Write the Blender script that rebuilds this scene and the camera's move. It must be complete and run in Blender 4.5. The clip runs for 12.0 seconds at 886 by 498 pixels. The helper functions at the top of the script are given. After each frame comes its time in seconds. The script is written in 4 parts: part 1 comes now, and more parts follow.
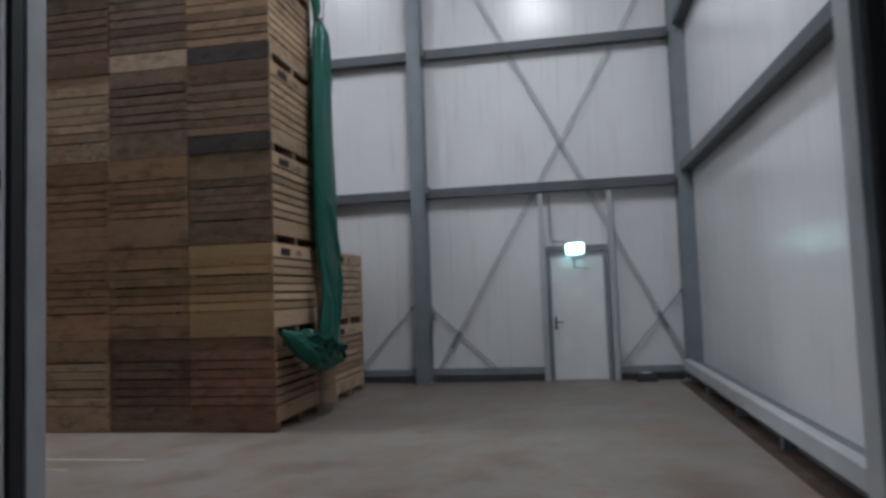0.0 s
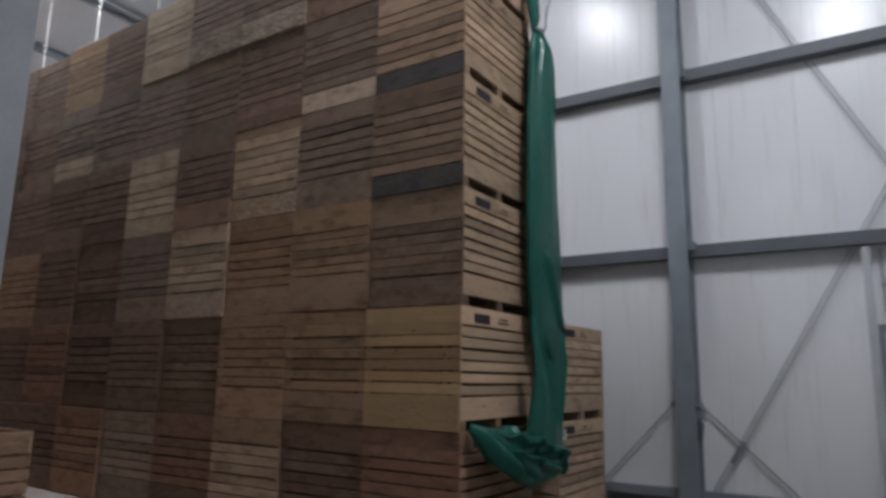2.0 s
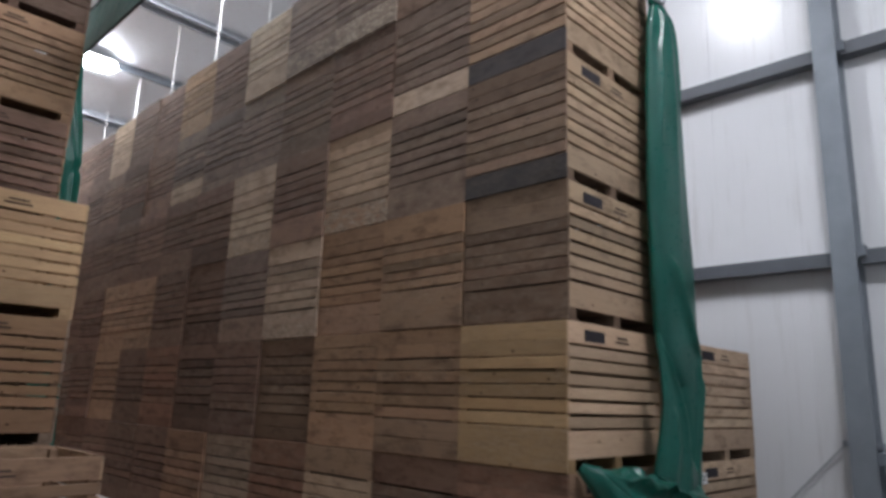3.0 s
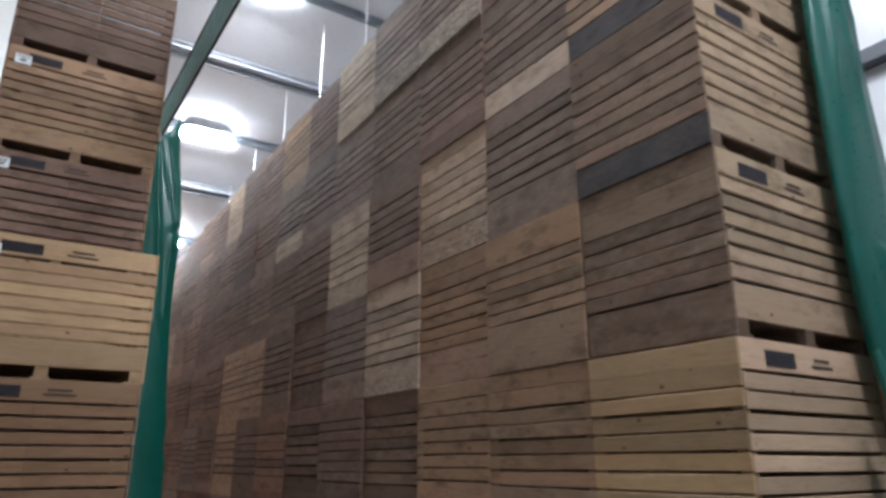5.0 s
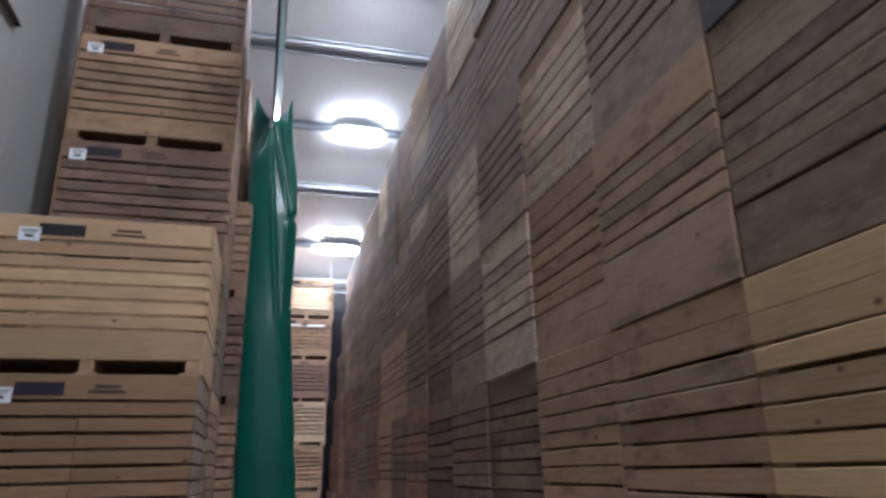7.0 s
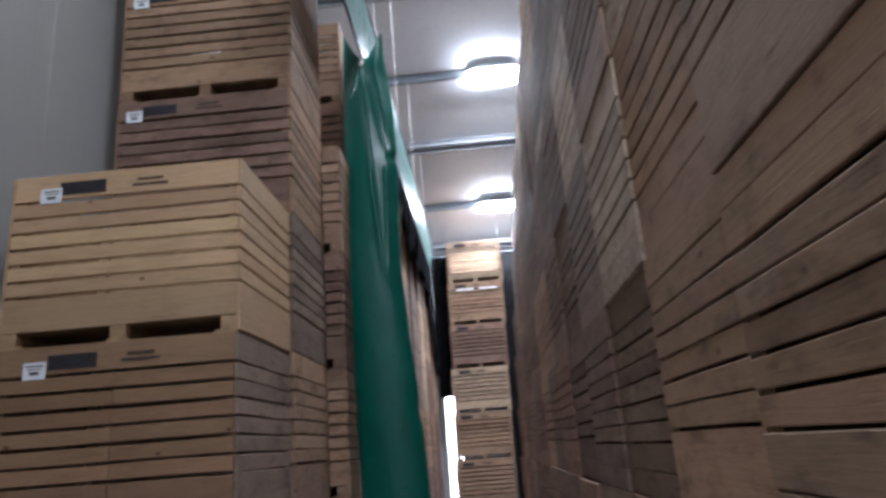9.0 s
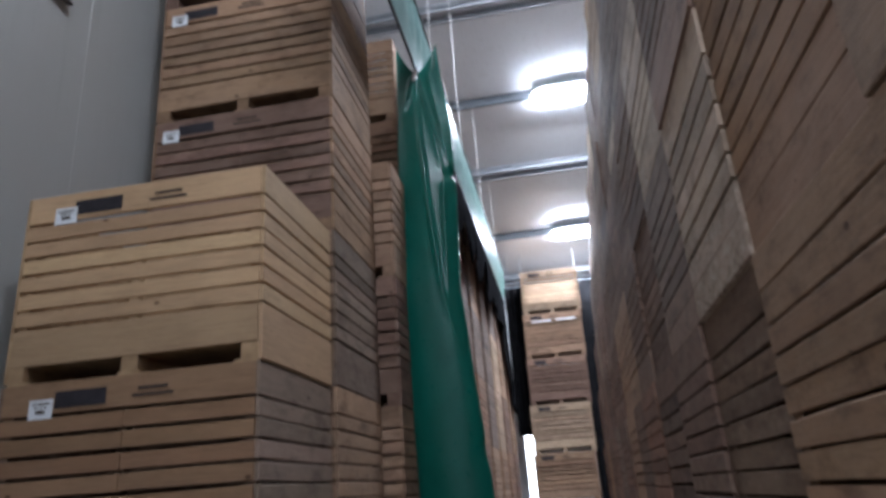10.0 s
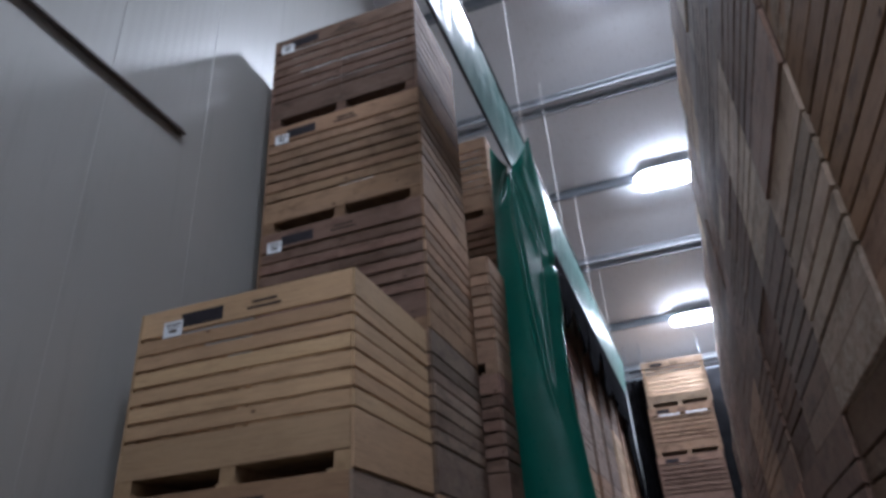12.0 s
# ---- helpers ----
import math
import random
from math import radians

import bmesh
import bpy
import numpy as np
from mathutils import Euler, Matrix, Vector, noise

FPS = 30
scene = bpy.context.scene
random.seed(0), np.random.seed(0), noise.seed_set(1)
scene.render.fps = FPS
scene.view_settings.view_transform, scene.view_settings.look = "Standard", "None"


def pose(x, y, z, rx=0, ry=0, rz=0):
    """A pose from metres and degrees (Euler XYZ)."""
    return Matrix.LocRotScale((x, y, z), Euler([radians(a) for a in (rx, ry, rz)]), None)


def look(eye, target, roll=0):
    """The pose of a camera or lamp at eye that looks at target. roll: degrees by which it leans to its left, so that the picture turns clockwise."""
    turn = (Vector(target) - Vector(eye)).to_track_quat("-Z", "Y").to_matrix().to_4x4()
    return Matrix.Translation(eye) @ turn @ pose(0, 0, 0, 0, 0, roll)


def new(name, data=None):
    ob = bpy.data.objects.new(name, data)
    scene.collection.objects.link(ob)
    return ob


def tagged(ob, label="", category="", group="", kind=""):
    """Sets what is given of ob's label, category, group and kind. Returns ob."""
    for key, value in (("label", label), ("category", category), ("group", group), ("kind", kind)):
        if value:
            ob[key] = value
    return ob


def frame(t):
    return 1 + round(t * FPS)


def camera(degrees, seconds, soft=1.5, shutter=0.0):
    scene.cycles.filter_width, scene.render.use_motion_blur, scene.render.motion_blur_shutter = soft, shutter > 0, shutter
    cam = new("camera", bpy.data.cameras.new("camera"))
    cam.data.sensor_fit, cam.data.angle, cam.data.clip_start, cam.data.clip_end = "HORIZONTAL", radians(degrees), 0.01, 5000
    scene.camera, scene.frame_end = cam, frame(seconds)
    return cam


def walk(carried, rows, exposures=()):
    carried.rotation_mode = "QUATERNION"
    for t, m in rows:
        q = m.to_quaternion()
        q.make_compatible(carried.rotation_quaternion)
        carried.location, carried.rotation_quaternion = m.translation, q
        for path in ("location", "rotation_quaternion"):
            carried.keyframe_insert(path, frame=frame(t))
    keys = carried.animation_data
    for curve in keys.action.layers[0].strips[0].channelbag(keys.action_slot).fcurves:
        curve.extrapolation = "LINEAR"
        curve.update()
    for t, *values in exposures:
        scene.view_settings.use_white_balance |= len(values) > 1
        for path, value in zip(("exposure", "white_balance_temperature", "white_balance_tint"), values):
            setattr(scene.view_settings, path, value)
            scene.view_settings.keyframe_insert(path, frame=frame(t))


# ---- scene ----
cam = camera(66.3, 12.0, 3.2, 0.5)
PATH = [
    (0, (0.391, 0.686, 1.733), (0.042, 2.651, 1.862), -2.1),
    (0.5, (0.311, 1.343, 1.71), (-0.169, 3.281, 1.836), -1.1),
    (1, (0.265, 2.055, 1.695), (-0.309, 3.967, 1.819), -0.2),
    (1.5, (0.215, 2.718, 1.747), (-0.644, 4.501, 2.035), 0.1),
    (2, (0.158, 3.352, 1.766), (-0.921, 4.994, 2.139), 1.0),
    (2.5, (0.069, 3.897, 1.775), (-1.195, 5.395, 2.171), 1.3),
    (3, (-0.162, 4.319, 1.78), (-1.533, 5.707, 2.218), 2.0),
    (3.5, (-0.357, 4.635, 1.802), (-1.807, 5.913, 2.316), 2.3),
    (3.7, (-0.406, 4.802, 1.806), (-1.915, 6.007, 2.326), 2.8),
    (5.3, (-1.225, 5.688, 1.733), (-2.843, 6.683, 2.361), -0.8),
    (5.5, (-1.358, 5.872, 1.709), (-3.007, 6.811, 2.339), -0.8),
    (6, (-1.624, 6.288, 1.714), (-3.304, 7.194, 2.311), -1.6),
    (6.5, (-1.828, 6.753, 1.752), (-3.628, 7.382, 2.354), -2.0),
    (7, (-2.173, 7.084, 1.72), (-4.008, 7.579, 2.342), -1.2),
    (7.2, (-2.28, 7.231, 1.74), (-4.125, 7.689, 2.362), -1.7),
    (8.8, (-3.279, 8.069, 1.611), (-5.198, 8.094, 2.174), -4.6),
    (9, (-3.45, 8.18, 1.622), (-5.368, 8.105, 2.183), -4.5),
    (9.5, (-3.896, 8.241, 1.614), (-5.79, 7.973, 2.197), -4.1),
    (10, (-4.21, 8.276, 1.671), (-6.068, 7.986, 2.351), -4.3),
    (10.5, (-4.354, 8.398, 1.705), (-6.075, 7.891, 2.589), -2.5),
    (11, (-4.376, 8.397, 1.717), (-6.012, 7.817, 2.71), -2.3),
    (11.5, (-4.373, 8.378, 1.731), (-5.991, 7.788, 2.749), -2.9),
    (12, (-4.389, 8.378, 1.711), (-6.052, 7.815, 2.669), -3.9),
]
EXPOSURES = [(0, -0.42, 6430, 11), (1, -0.46, 6430, 12), (1.6, -0.32, 6430, 11), (2, -0.2, 6430, 13), (2.5, 0.08, 6410, 14), (3, 0.3, 6400, 14), (3.5, 0.43, 6400, 13),
             (5.5, 0.64, 5970, 11), (6.5, 0.47, 5890, 12), (7, 0.41, 5860, 13), (9, 0.32, 5830, 13), (10, 0.2, 5800, 12), (10.5, 0.03, 5780, 13), (11, -0.24, 5740, 13), (12, -0.34, 5720, 14)]
walk(cam, [(t, look(eye, target, roll)) for t, eye, target, roll in PATH], EXPOSURES)

# world: overcast daylight, reaching in through an opening added in the unseen lobby front
world = bpy.data.worlds.new("world")
scene.world = world
world.use_nodes = True
world.node_tree.nodes["Background"].inputs[0].default_value = (0.80, 0.90, 1.0, 1)
world.node_tree.nodes["Background"].inputs[1].default_value = 0.65

H = 1.243            # height of one crate in a stack
RIGHT_Y = 9.08       # aisle face of the long stack
LEFT_Y = 6.60        # aisle face of the opposite stack
WALL_Y = 13.86       # gable wall with the door
SIDE_X = 2.76        # side wall
FRONT_Y = 4.75       # inner face of the wall with the large doorway
RIDGE_X = -9.2      # line of the roof's ridge
END_X = -26.0        # far end wall


def roof_z(x):
    """Height of the ceiling's underside, falling from the ridge to both sides."""
    return 12.20 - 0.25 * abs(x - RIDGE_X)


LAMP_POWER = 400.0
LAMPS = ((-22.97, 9.2, 0.23, 1.0), (-17.64, 9.1, 0.23, 1.0), (-12.7, 8.85, 0.19, 1.0), (-5.35, 8.5, 0.24, 0.32), (-0.1, 8.4, 0.30, 0.42))   # x, y, drop, share of the full power: lowered for the two by the doorway to keep the walls dim


# ---- materials ----
def nodes_of(name, rough=0.6, metal=0.0, spec=0.5):
    m = bpy.data.materials.new(name)
    m.use_nodes = True
    nt = m.node_tree
    b = nt.nodes["Principled BSDF"]
    b.inputs["Roughness"].default_value = rough
    b.inputs["Metallic"].default_value = metal
    b.inputs["Specular IOR Level"].default_value = spec
    return m, nt, b


def node(nt, kind, **values):
    n = nt.nodes.new(kind)
    for key, value in values.items():
        n.inputs[key.replace("_", " ")].default_value = value
    return n


def coords(nt, scale, source="Object"):
    tc = nt.nodes.new("ShaderNodeTexCoord")
    mp = nt.nodes.new("ShaderNodeMapping")
    mp.inputs["Scale"].default_value = scale
    nt.links.new(tc.outputs[source], mp.inputs["Vector"])
    return mp


def ramp(nt, source, stops):
    r = nt.nodes.new("ShaderNodeValToRGB")
    el = r.color_ramp.elements
    while len(el) < len(stops):
        el.new(0.5)
    for e, (p, c) in zip(el, stops):
        e.position, e.color = p, (*c, 1) if len(c) == 3 else c
    nt.links.new(source, r.inputs["Fac"])
    return r


def mixed(nt, mode, fac, a, b):
    n = nt.nodes.new("ShaderNodeMix")
    n.data_type, n.blend_type = "RGBA", mode
    for i, v in ((0, fac), (6, a), (7, b)):
        if isinstance(v, (int, float)):
            n.inputs[i].default_value = v
        elif isinstance(v, tuple):
            n.inputs[i].default_value = (*v, 1)
        else:
            nt.links.new(v, n.inputs[i])
    return n.outputs[2]


def bump(nt, bsdf, height, strength, distance=0.01):
    n = node(nt, "ShaderNodeBump", Strength=strength, Distance=distance)
    nt.links.new(height, n.inputs["Height"])
    nt.links.new(n.outputs["Normal"], bsdf.inputs["Normal"])


def painted(name, colour, rough=0.5, metal=0.0, scale=3.0, vary=0.12, fine=60.0, relief=0.08):
    """A surface of one colour with cloudy variation, fine speckle and slight relief."""
    m, nt, b = nodes_of(name, rough, metal)
    big = node(nt, "ShaderNodeTexNoise", Scale=scale, Detail=5.0, Roughness=0.6)
    small = node(nt, "ShaderNodeTexNoise", Scale=fine, Detail=3.0)
    mp = coords(nt, (1, 1, 1))
    for n in (big, small):
        nt.links.new(mp.outputs[0], n.inputs["Vector"])
    lo = tuple(c * (1 - vary) for c in colour)
    hi = tuple(min(1, c * (1 + vary)) for c in colour)
    r = ramp(nt, big.outputs["Fac"], [(0.3, lo), (0.7, hi)])
    s = ramp(nt, small.outputs["Fac"], [(0.35, (0.88, 0.88, 0.88)), (0.65, (1, 1, 1))])
    nt.links.new(mixed(nt, "MULTIPLY", 0.6, r.outputs[0], s.outputs[0]), b.inputs["Base Color"])
    rr = node(nt, "ShaderNodeMapRange", To_Min=max(0.05, rough - 0.1), To_Max=min(1, rough + 0.12))
    nt.links.new(big.outputs["Fac"], rr.inputs["Value"])
    nt.links.new(rr.outputs[0], b.inputs["Roughness"])
    bump(nt, b, small.outputs["Fac"], relief, 0.004)
    b.inputs["Specular IOR Level"].default_value = 0.5 if rough < 0.74 else 0.15
    return m


def plank_wood(name, wear):
    """Rough sawn softwood; each board brings its own colour, the grain runs along the board. wear: stains and rubbed patches, 0 to 1."""
    m, nt, b = nodes_of(name, 0.78, 0.0, 0.25)
    info = nt.nodes.new("ShaderNodeObjectInfo")
    tc = nt.nodes.new("ShaderNodeTexCoord")
    shift = nt.nodes.new("ShaderNodeVectorMath")
    shift.operation = "MULTIPLY_ADD"
    spread = nt.nodes.new("ShaderNodeCombineXYZ")
    for i, k in enumerate((17.0, 9.0, 23.0)):
        mul = nt.nodes.new("ShaderNodeMath")
        mul.operation = "MULTIPLY"
        mul.inputs[1].default_value = k
        nt.links.new(info.outputs["Random"], mul.inputs[0])
        nt.links.new(mul.outputs[0], spread.inputs[i])
    shift.inputs[1].default_value = (1, 1, 1)
    nt.links.new(tc.outputs["Object"], shift.inputs[0])
    nt.links.new(spread.outputs[0], shift.inputs[2])

    def field(scale, kind="ShaderNodeTexNoise", **v):
        mp = nt.nodes.new("ShaderNodeMapping")
        mp.inputs["Scale"].default_value = scale
        nt.links.new(shift.outputs[0], mp.inputs["Vector"])
        n = node(nt, kind, **v)
        nt.links.new(mp.outputs[0], n.inputs["Vector"])
        return n

    grain = field((1.6, 30, 30), Scale=2.2, Detail=6.0, Roughness=0.65, Distortion=0.6)
    fibre = field((8, 160, 160), Scale=2.0, Detail=2.0)
    cloud = field((1.3, 2.6, 2.6), Scale=1.6, Detail=4.0, Roughness=0.6)
    knots = field((5, 7, 7), "ShaderNodeTexVoronoi", Scale=1.0, Randomness=1.0)
    pick = nt.nodes.new("ShaderNodeSeparateColor")
    nt.links.new(knots.outputs["Color"], pick.inputs[0])
    rare = nt.nodes.new("ShaderNodeMath")
    rare.operation = "LESS_THAN"
    rare.inputs[1].default_value = 0.62
    nt.links.new(pick.outputs[0], rare.inputs[0])
    knot_at = nt.nodes.new("ShaderNodeMath")
    nt.links.new(rare.outputs[0], knot_at.inputs[0])
    nt.links.new(knots.outputs["Distance"], knot_at.inputs[1])
    each = node(nt, "ShaderNodeMapRange", To_Min=0.88, To_Max=1.12)
    nt.links.new(info.outputs["Random"], each.inputs["Value"])
    tint = nt.nodes.new("ShaderNodeVectorMath")
    tint.operation = "SCALE"
    nt.links.new(info.outputs["Color"], tint.inputs[0])
    nt.links.new(each.outputs[0], tint.inputs["Scale"])
    g = ramp(nt, grain.outputs["Fac"], [(0.28, (0.74, 0.71, 0.68)), (0.52, (1, 1, 1)), (0.75, (1.0, 0.94, 0.88))])
    c = ramp(nt, cloud.outputs["Fac"], [(0.28, (0.70, 0.67, 0.65)), (0.5, (0.98, 0.98, 0.98)), (0.72, (1.0, 0.97, 0.92))])
    k = ramp(nt, knot_at.outputs[0], [(0.06, (0.16, 0.10, 0.07)), (0.12, (1, 1, 1))])
    f = ramp(nt, fibre.outputs["Fac"], [(0.3, (0.86, 0.86, 0.86)), (0.6, (1, 1, 1))])
    col = mixed(nt, "MULTIPLY", 0.9, tint.outputs[0], g.outputs[0])
    col = mixed(nt, "MULTIPLY", 0.35 + 0.5 * wear, col, c.outputs[0])
    col = mixed(nt, "MULTIPLY", 0.8, col, k.outputs[0])
    col = mixed(nt, "MULTIPLY", 0.7, col, f.outputs[0])
    patch = field((2.2, 5, 5), Scale=1.3, Detail=7.0, Roughness=0.7)
    pm = ramp(nt, patch.outputs["Fac"], [(0.50, (1, 1, 1)), (0.66, (0.50, 0.475, 0.46))])
    col = mixed(nt, "MULTIPLY", 0.85 * wear, col, pm.outputs[0])
    rub = field((1.0, 4, 4), Scale=2.6, Detail=6.0, Roughness=0.75)
    rm = ramp(nt, rub.outputs["Fac"], [(0.58, (0, 0, 0)), (0.74, (0.10, 0.10, 0.10))])
    col = mixed(nt, "MIX", rm.outputs[0], col, (0.30, 0.25, 0.20))
    # dried crust of soil on the boards that carry some
    crust = field((3, 7, 7), Scale=1.5, Detail=6.0, Roughness=0.66)
    cm = ramp(nt, crust.outputs["Fac"], [(0.40, (0, 0, 0)), (0.58, (1, 1, 1))])
    lack = nt.nodes.new("ShaderNodeMath")
    lack.operation = "SUBTRACT"
    lack.inputs[0].default_value = 1.0
    nt.links.new(info.outputs["Alpha"], lack.inputs[1])
    cm2 = mixed(nt, "MULTIPLY", 1.0, cm.outputs[0], lack.outputs[0])
    lumps = field((9, 20, 20), Scale=1.6, Detail=4.0, Roughness=0.6)
    lc = ramp(nt, lumps.outputs["Fac"], [(0.35, (0.175, 0.130, 0.096)), (0.52, (0.33, 0.262, 0.200)), (0.66, (0.45, 0.375, 0.30))])
    col = mixed(nt, "MIX", cm2, col, lc.outputs[0])
    nt.links.new(col, b.inputs["Base Color"])
    bump(nt, b, mixed(nt, "MIX", cm2, grain.outputs["Fac"], lumps.outputs["Fac"]), 0.4, 0.006)
    return m


def inner_wood():
    """The same timber for the joined inner framing, darker and mottled."""
    m, nt, b = nodes_of("framing_wood", 0.85, 0.0, 0.2)
    info = nt.nodes.new("ShaderNodeObjectInfo")
    mp = coords(nt, (6, 6, 6))
    n = node(nt, "ShaderNodeTexNoise", Scale=1.5, Detail=5.0)
    nt.links.new(mp.outputs[0], n.inputs["Vector"])
    r = ramp(nt, n.outputs["Fac"], [(0.3, (0.6, 0.58, 0.56)), (0.7, (1, 1, 1))])
    nt.links.new(mixed(nt, "MULTIPLY", 1.0, info.outputs["Color"], r.outputs[0]), b.inputs["Base Color"])
    return m


def concrete():
    m, nt, b = nodes_of("concrete_floor", 0.55)
    mp = coords(nt, (1, 1, 1))
    out = []
    for s, d in ((0.45, 5.0), (1.1, 7.0), (70.0, 3.0)):
        n = node(nt, "ShaderNodeTexNoise", Scale=s, Detail=d, Roughness=0.62)
        nt.links.new(mp.outputs[0], n.inputs["Vector"])
        out.append(n)
    a = ramp(nt, out[0].outputs["Fac"], [(0.3, (0.165, 0.145, 0.13)), (0.55, (0.215, 0.195, 0.18)), (0.75, (0.25, 0.235, 0.222))])
    s = ramp(nt, out[1].outputs["Fac"], [(0.33, (0.50, 0.40, 0.34)), (0.44, (0.86, 0.79, 0.74)), (0.52, (1, 1, 1)), (0.62, (0.97, 0.99, 1.0)), (0.72, (1.08, 1.08, 1.08))])
    f = ramp(nt, out[2].outputs["Fac"], [(0.3, (0.8, 0.8, 0.8)), (0.6, (1, 1, 1))])
    col = mixed(nt, "MULTIPLY", 0.75, a.outputs[0], s.outputs[0])
    # soil trodden in, and paler scrapes
    soil = node(nt, "ShaderNodeTexNoise", Scale=1.3, Detail=9.0, Roughness=0.75, Distortion=0.8)
    mp3 = coords(nt, (1.0, 0.7, 1))
    mp3.inputs["Location"].default_value = (3.1, 7.7, 0)
    nt.links.new(mp3.outputs[0], soil.inputs["Vector"])
    sm = ramp(nt, soil.outputs["Fac"], [(0.47, (0, 0, 0)), (0.60, (0.6, 0.6, 0.6)), (0.72, (0.85, 0.85, 0.85))])
    col = mixed(nt, "MIX", sm.outputs[0], col, (0.19, 0.125, 0.095))
    scrape = node(nt, "ShaderNodeTexNoise", Scale=1.6, Detail=7.0, Roughness=0.75)
    mp4 = coords(nt, (0.5, 2.0, 1))
    nt.links.new(mp4.outputs[0], scrape.inputs["Vector"])
    cm = ramp(nt, scrape.outputs["Fac"], [(0.58, (0, 0, 0)), (0.72, (0.32, 0.32, 0.32))])
    col = mixed(nt, "MIX", cm.outputs[0], col, (0.28, 0.27, 0.265))
    nt.links.new(mixed(nt, "MULTIPLY", 0.6, col, f.outputs[0]), b.inputs["Base Color"])
    rr = node(nt, "ShaderNodeMapRange", To_Min=0.36, To_Max=0.72)
    nt.links.new(out[1].outputs["Fac"], rr.inputs["Value"])
    nt.links.new(rr.outputs[0], b.inputs["Roughness"])
    bump(nt, b, out[2].outputs["Fac"], 0.15, 0.003)
    return m


def sandwich_panel(name, colour, axis, rough=0.25):
    """White coated steel sheet with fine upright ribs; axis: the direction across the ribs."""
    m, nt, b = nodes_of(name, rough, 0.0, 0.5)
    mp = coords(nt, (1, 1, 1))
    w = nt.nodes.new("ShaderNodeTexWave")
    w.wave_type, w.bands_direction, w.wave_profile = "BANDS", axis, "SIN"
    w.inputs["Scale"].default_value = 3.2
    nt.links.new(mp.outputs[0], w.inputs["Vector"])
    n = node(nt, "ShaderNodeTexNoise", Scale=0.7, Detail=5.0)
    nt.links.new(mp.outputs[0], n.inputs["Vector"])
    mp2 = coords(nt, (5, 5, 0.35))
    drip = node(nt, "ShaderNodeTexNoise", Scale=1.6, Detail=5.0, Roughness=0.7)
    nt.links.new(mp2.outputs[0], drip.inputs["Vector"])
    r = ramp(nt, n.outputs["Fac"], [(0.3, tuple(c * 0.93 for c in colour)), (0.7, colour)])
    d = ramp(nt, drip.outputs["Fac"], [(0.28, (0.80, 0.79, 0.77)), (0.46, (1, 1, 1))])
    nt.links.new(mixed(nt, "MULTIPLY", 0.6, r.outputs[0], d.outputs[0]), b.inputs["Base Color"])
    bump(nt, b, w.outputs["Fac"], 0.16, 0.004)
    return m


def tarpaulin(name, dark, light, through_it):
    m, nt, b = nodes_of(name, 0.3, 0.0, 0.5)
    mp = coords(nt, (1, 1, 1))
    n = node(nt, "ShaderNodeTexNoise", Scale=5.0, Detail=6.0, Roughness=0.6)
    k = node(nt, "ShaderNodeTexNoise", Scale=22.0, Detail=3.0)
    for q in (n, k):
        nt.links.new(mp.outputs[0], q.inputs["Vector"])
    r = ramp(nt, n.outputs["Fac"], [(0.3, dark), (0.7, light)])
    nt.links.new(r.outputs[0], b.inputs["Base Color"])
    rr = node(nt, "ShaderNodeMapRange", To_Min=0.2, To_Max=0.42)
    nt.links.new(k.outputs["Fac"], rr.inputs["Value"])
    nt.links.new(rr.outputs[0], b.inputs["Roughness"])
    bump(nt, b, n.outputs["Fac"], 0.10, 0.02)
    # thin plastic weave lets some light through
    glow = node(nt, "ShaderNodeBsdfTranslucent", Color=(*through_it, 1))
    add = nt.nodes.new("ShaderNodeMixShader")
    add.inputs[0].default_value = 0.28
    nt.links.new(b.outputs[0], add.inputs[1])
    nt.links.new(glow.outputs[0], add.inputs[2])
    nt.links.new(add.outputs[0], nt.nodes["Material Output"].inputs["Surface"])
    return m


def glowing(name, colour, strength):
    m, nt, b = nodes_of(name, 0.5)
    b.inputs["Base Color"].default_value = (*colour, 1)
    b.inputs["Emission Color"].default_value = (*colour, 1)
    b.inputs["Emission Strength"].default_value = strength
    return m


WOOD, NEW_WOOD = plank_wood("sawn_wood", 1.0), plank_wood("new_sawn_wood", 0.2)
FRAMING, CONCRETE = inner_wood(), concrete()
PANEL_X = sandwich_panel("white_panel_gable", (0.69, 0.70, 0.72), "X")
# front wall: the white panel again, its dimness put into a greyer colour
PANEL_S = sandwich_panel("white_panel_shaded", (0.405, 0.402, 0.38), "X", 0.34)
PANEL_Y = sandwich_panel("white_panel_side", (0.66, 0.67, 0.69), "Y")
CEIL = sandwich_panel("white_panel_roof", (0.70, 0.71, 0.73), "Y", 0.4)
STEEL = painted("grey_steel", (0.19, 0.215, 0.245), 0.45, 0.0, 2.0, 0.15)
BRACE = painted("grey_brace_steel", (0.27, 0.29, 0.31), 0.45, 0.0, 2.0, 0.15)
STEEL_DARK = painted("dark_grey_steel", (0.09, 0.10, 0.115), 0.5, 0.0, 2.0, 0.15)
STEEL_PALE = painted("pale_grey_steel", (0.40, 0.42, 0.44), 0.45, 0.0, 2.0, 0.12)
ZINC = painted("dull_zinc", (0.40, 0.42, 0.45), 0.5, 0.25, 7.0, 0.15)
GALV = painted("galvanised_steel", (0.42, 0.44, 0.46), 0.38, 0.7, 9.0, 0.2)
PLINTH = painted("grey_plinth", (0.15, 0.16, 0.18), 0.7, 0.0, 2.5, 0.2)
WHITE = painted("white_coating", (0.72, 0.74, 0.75), 0.35, 0.0, 2.0, 0.06)
BLACK = painted("black_rubber", (0.012, 0.012, 0.015), 0.65, 0.0, 6.0, 0.3)
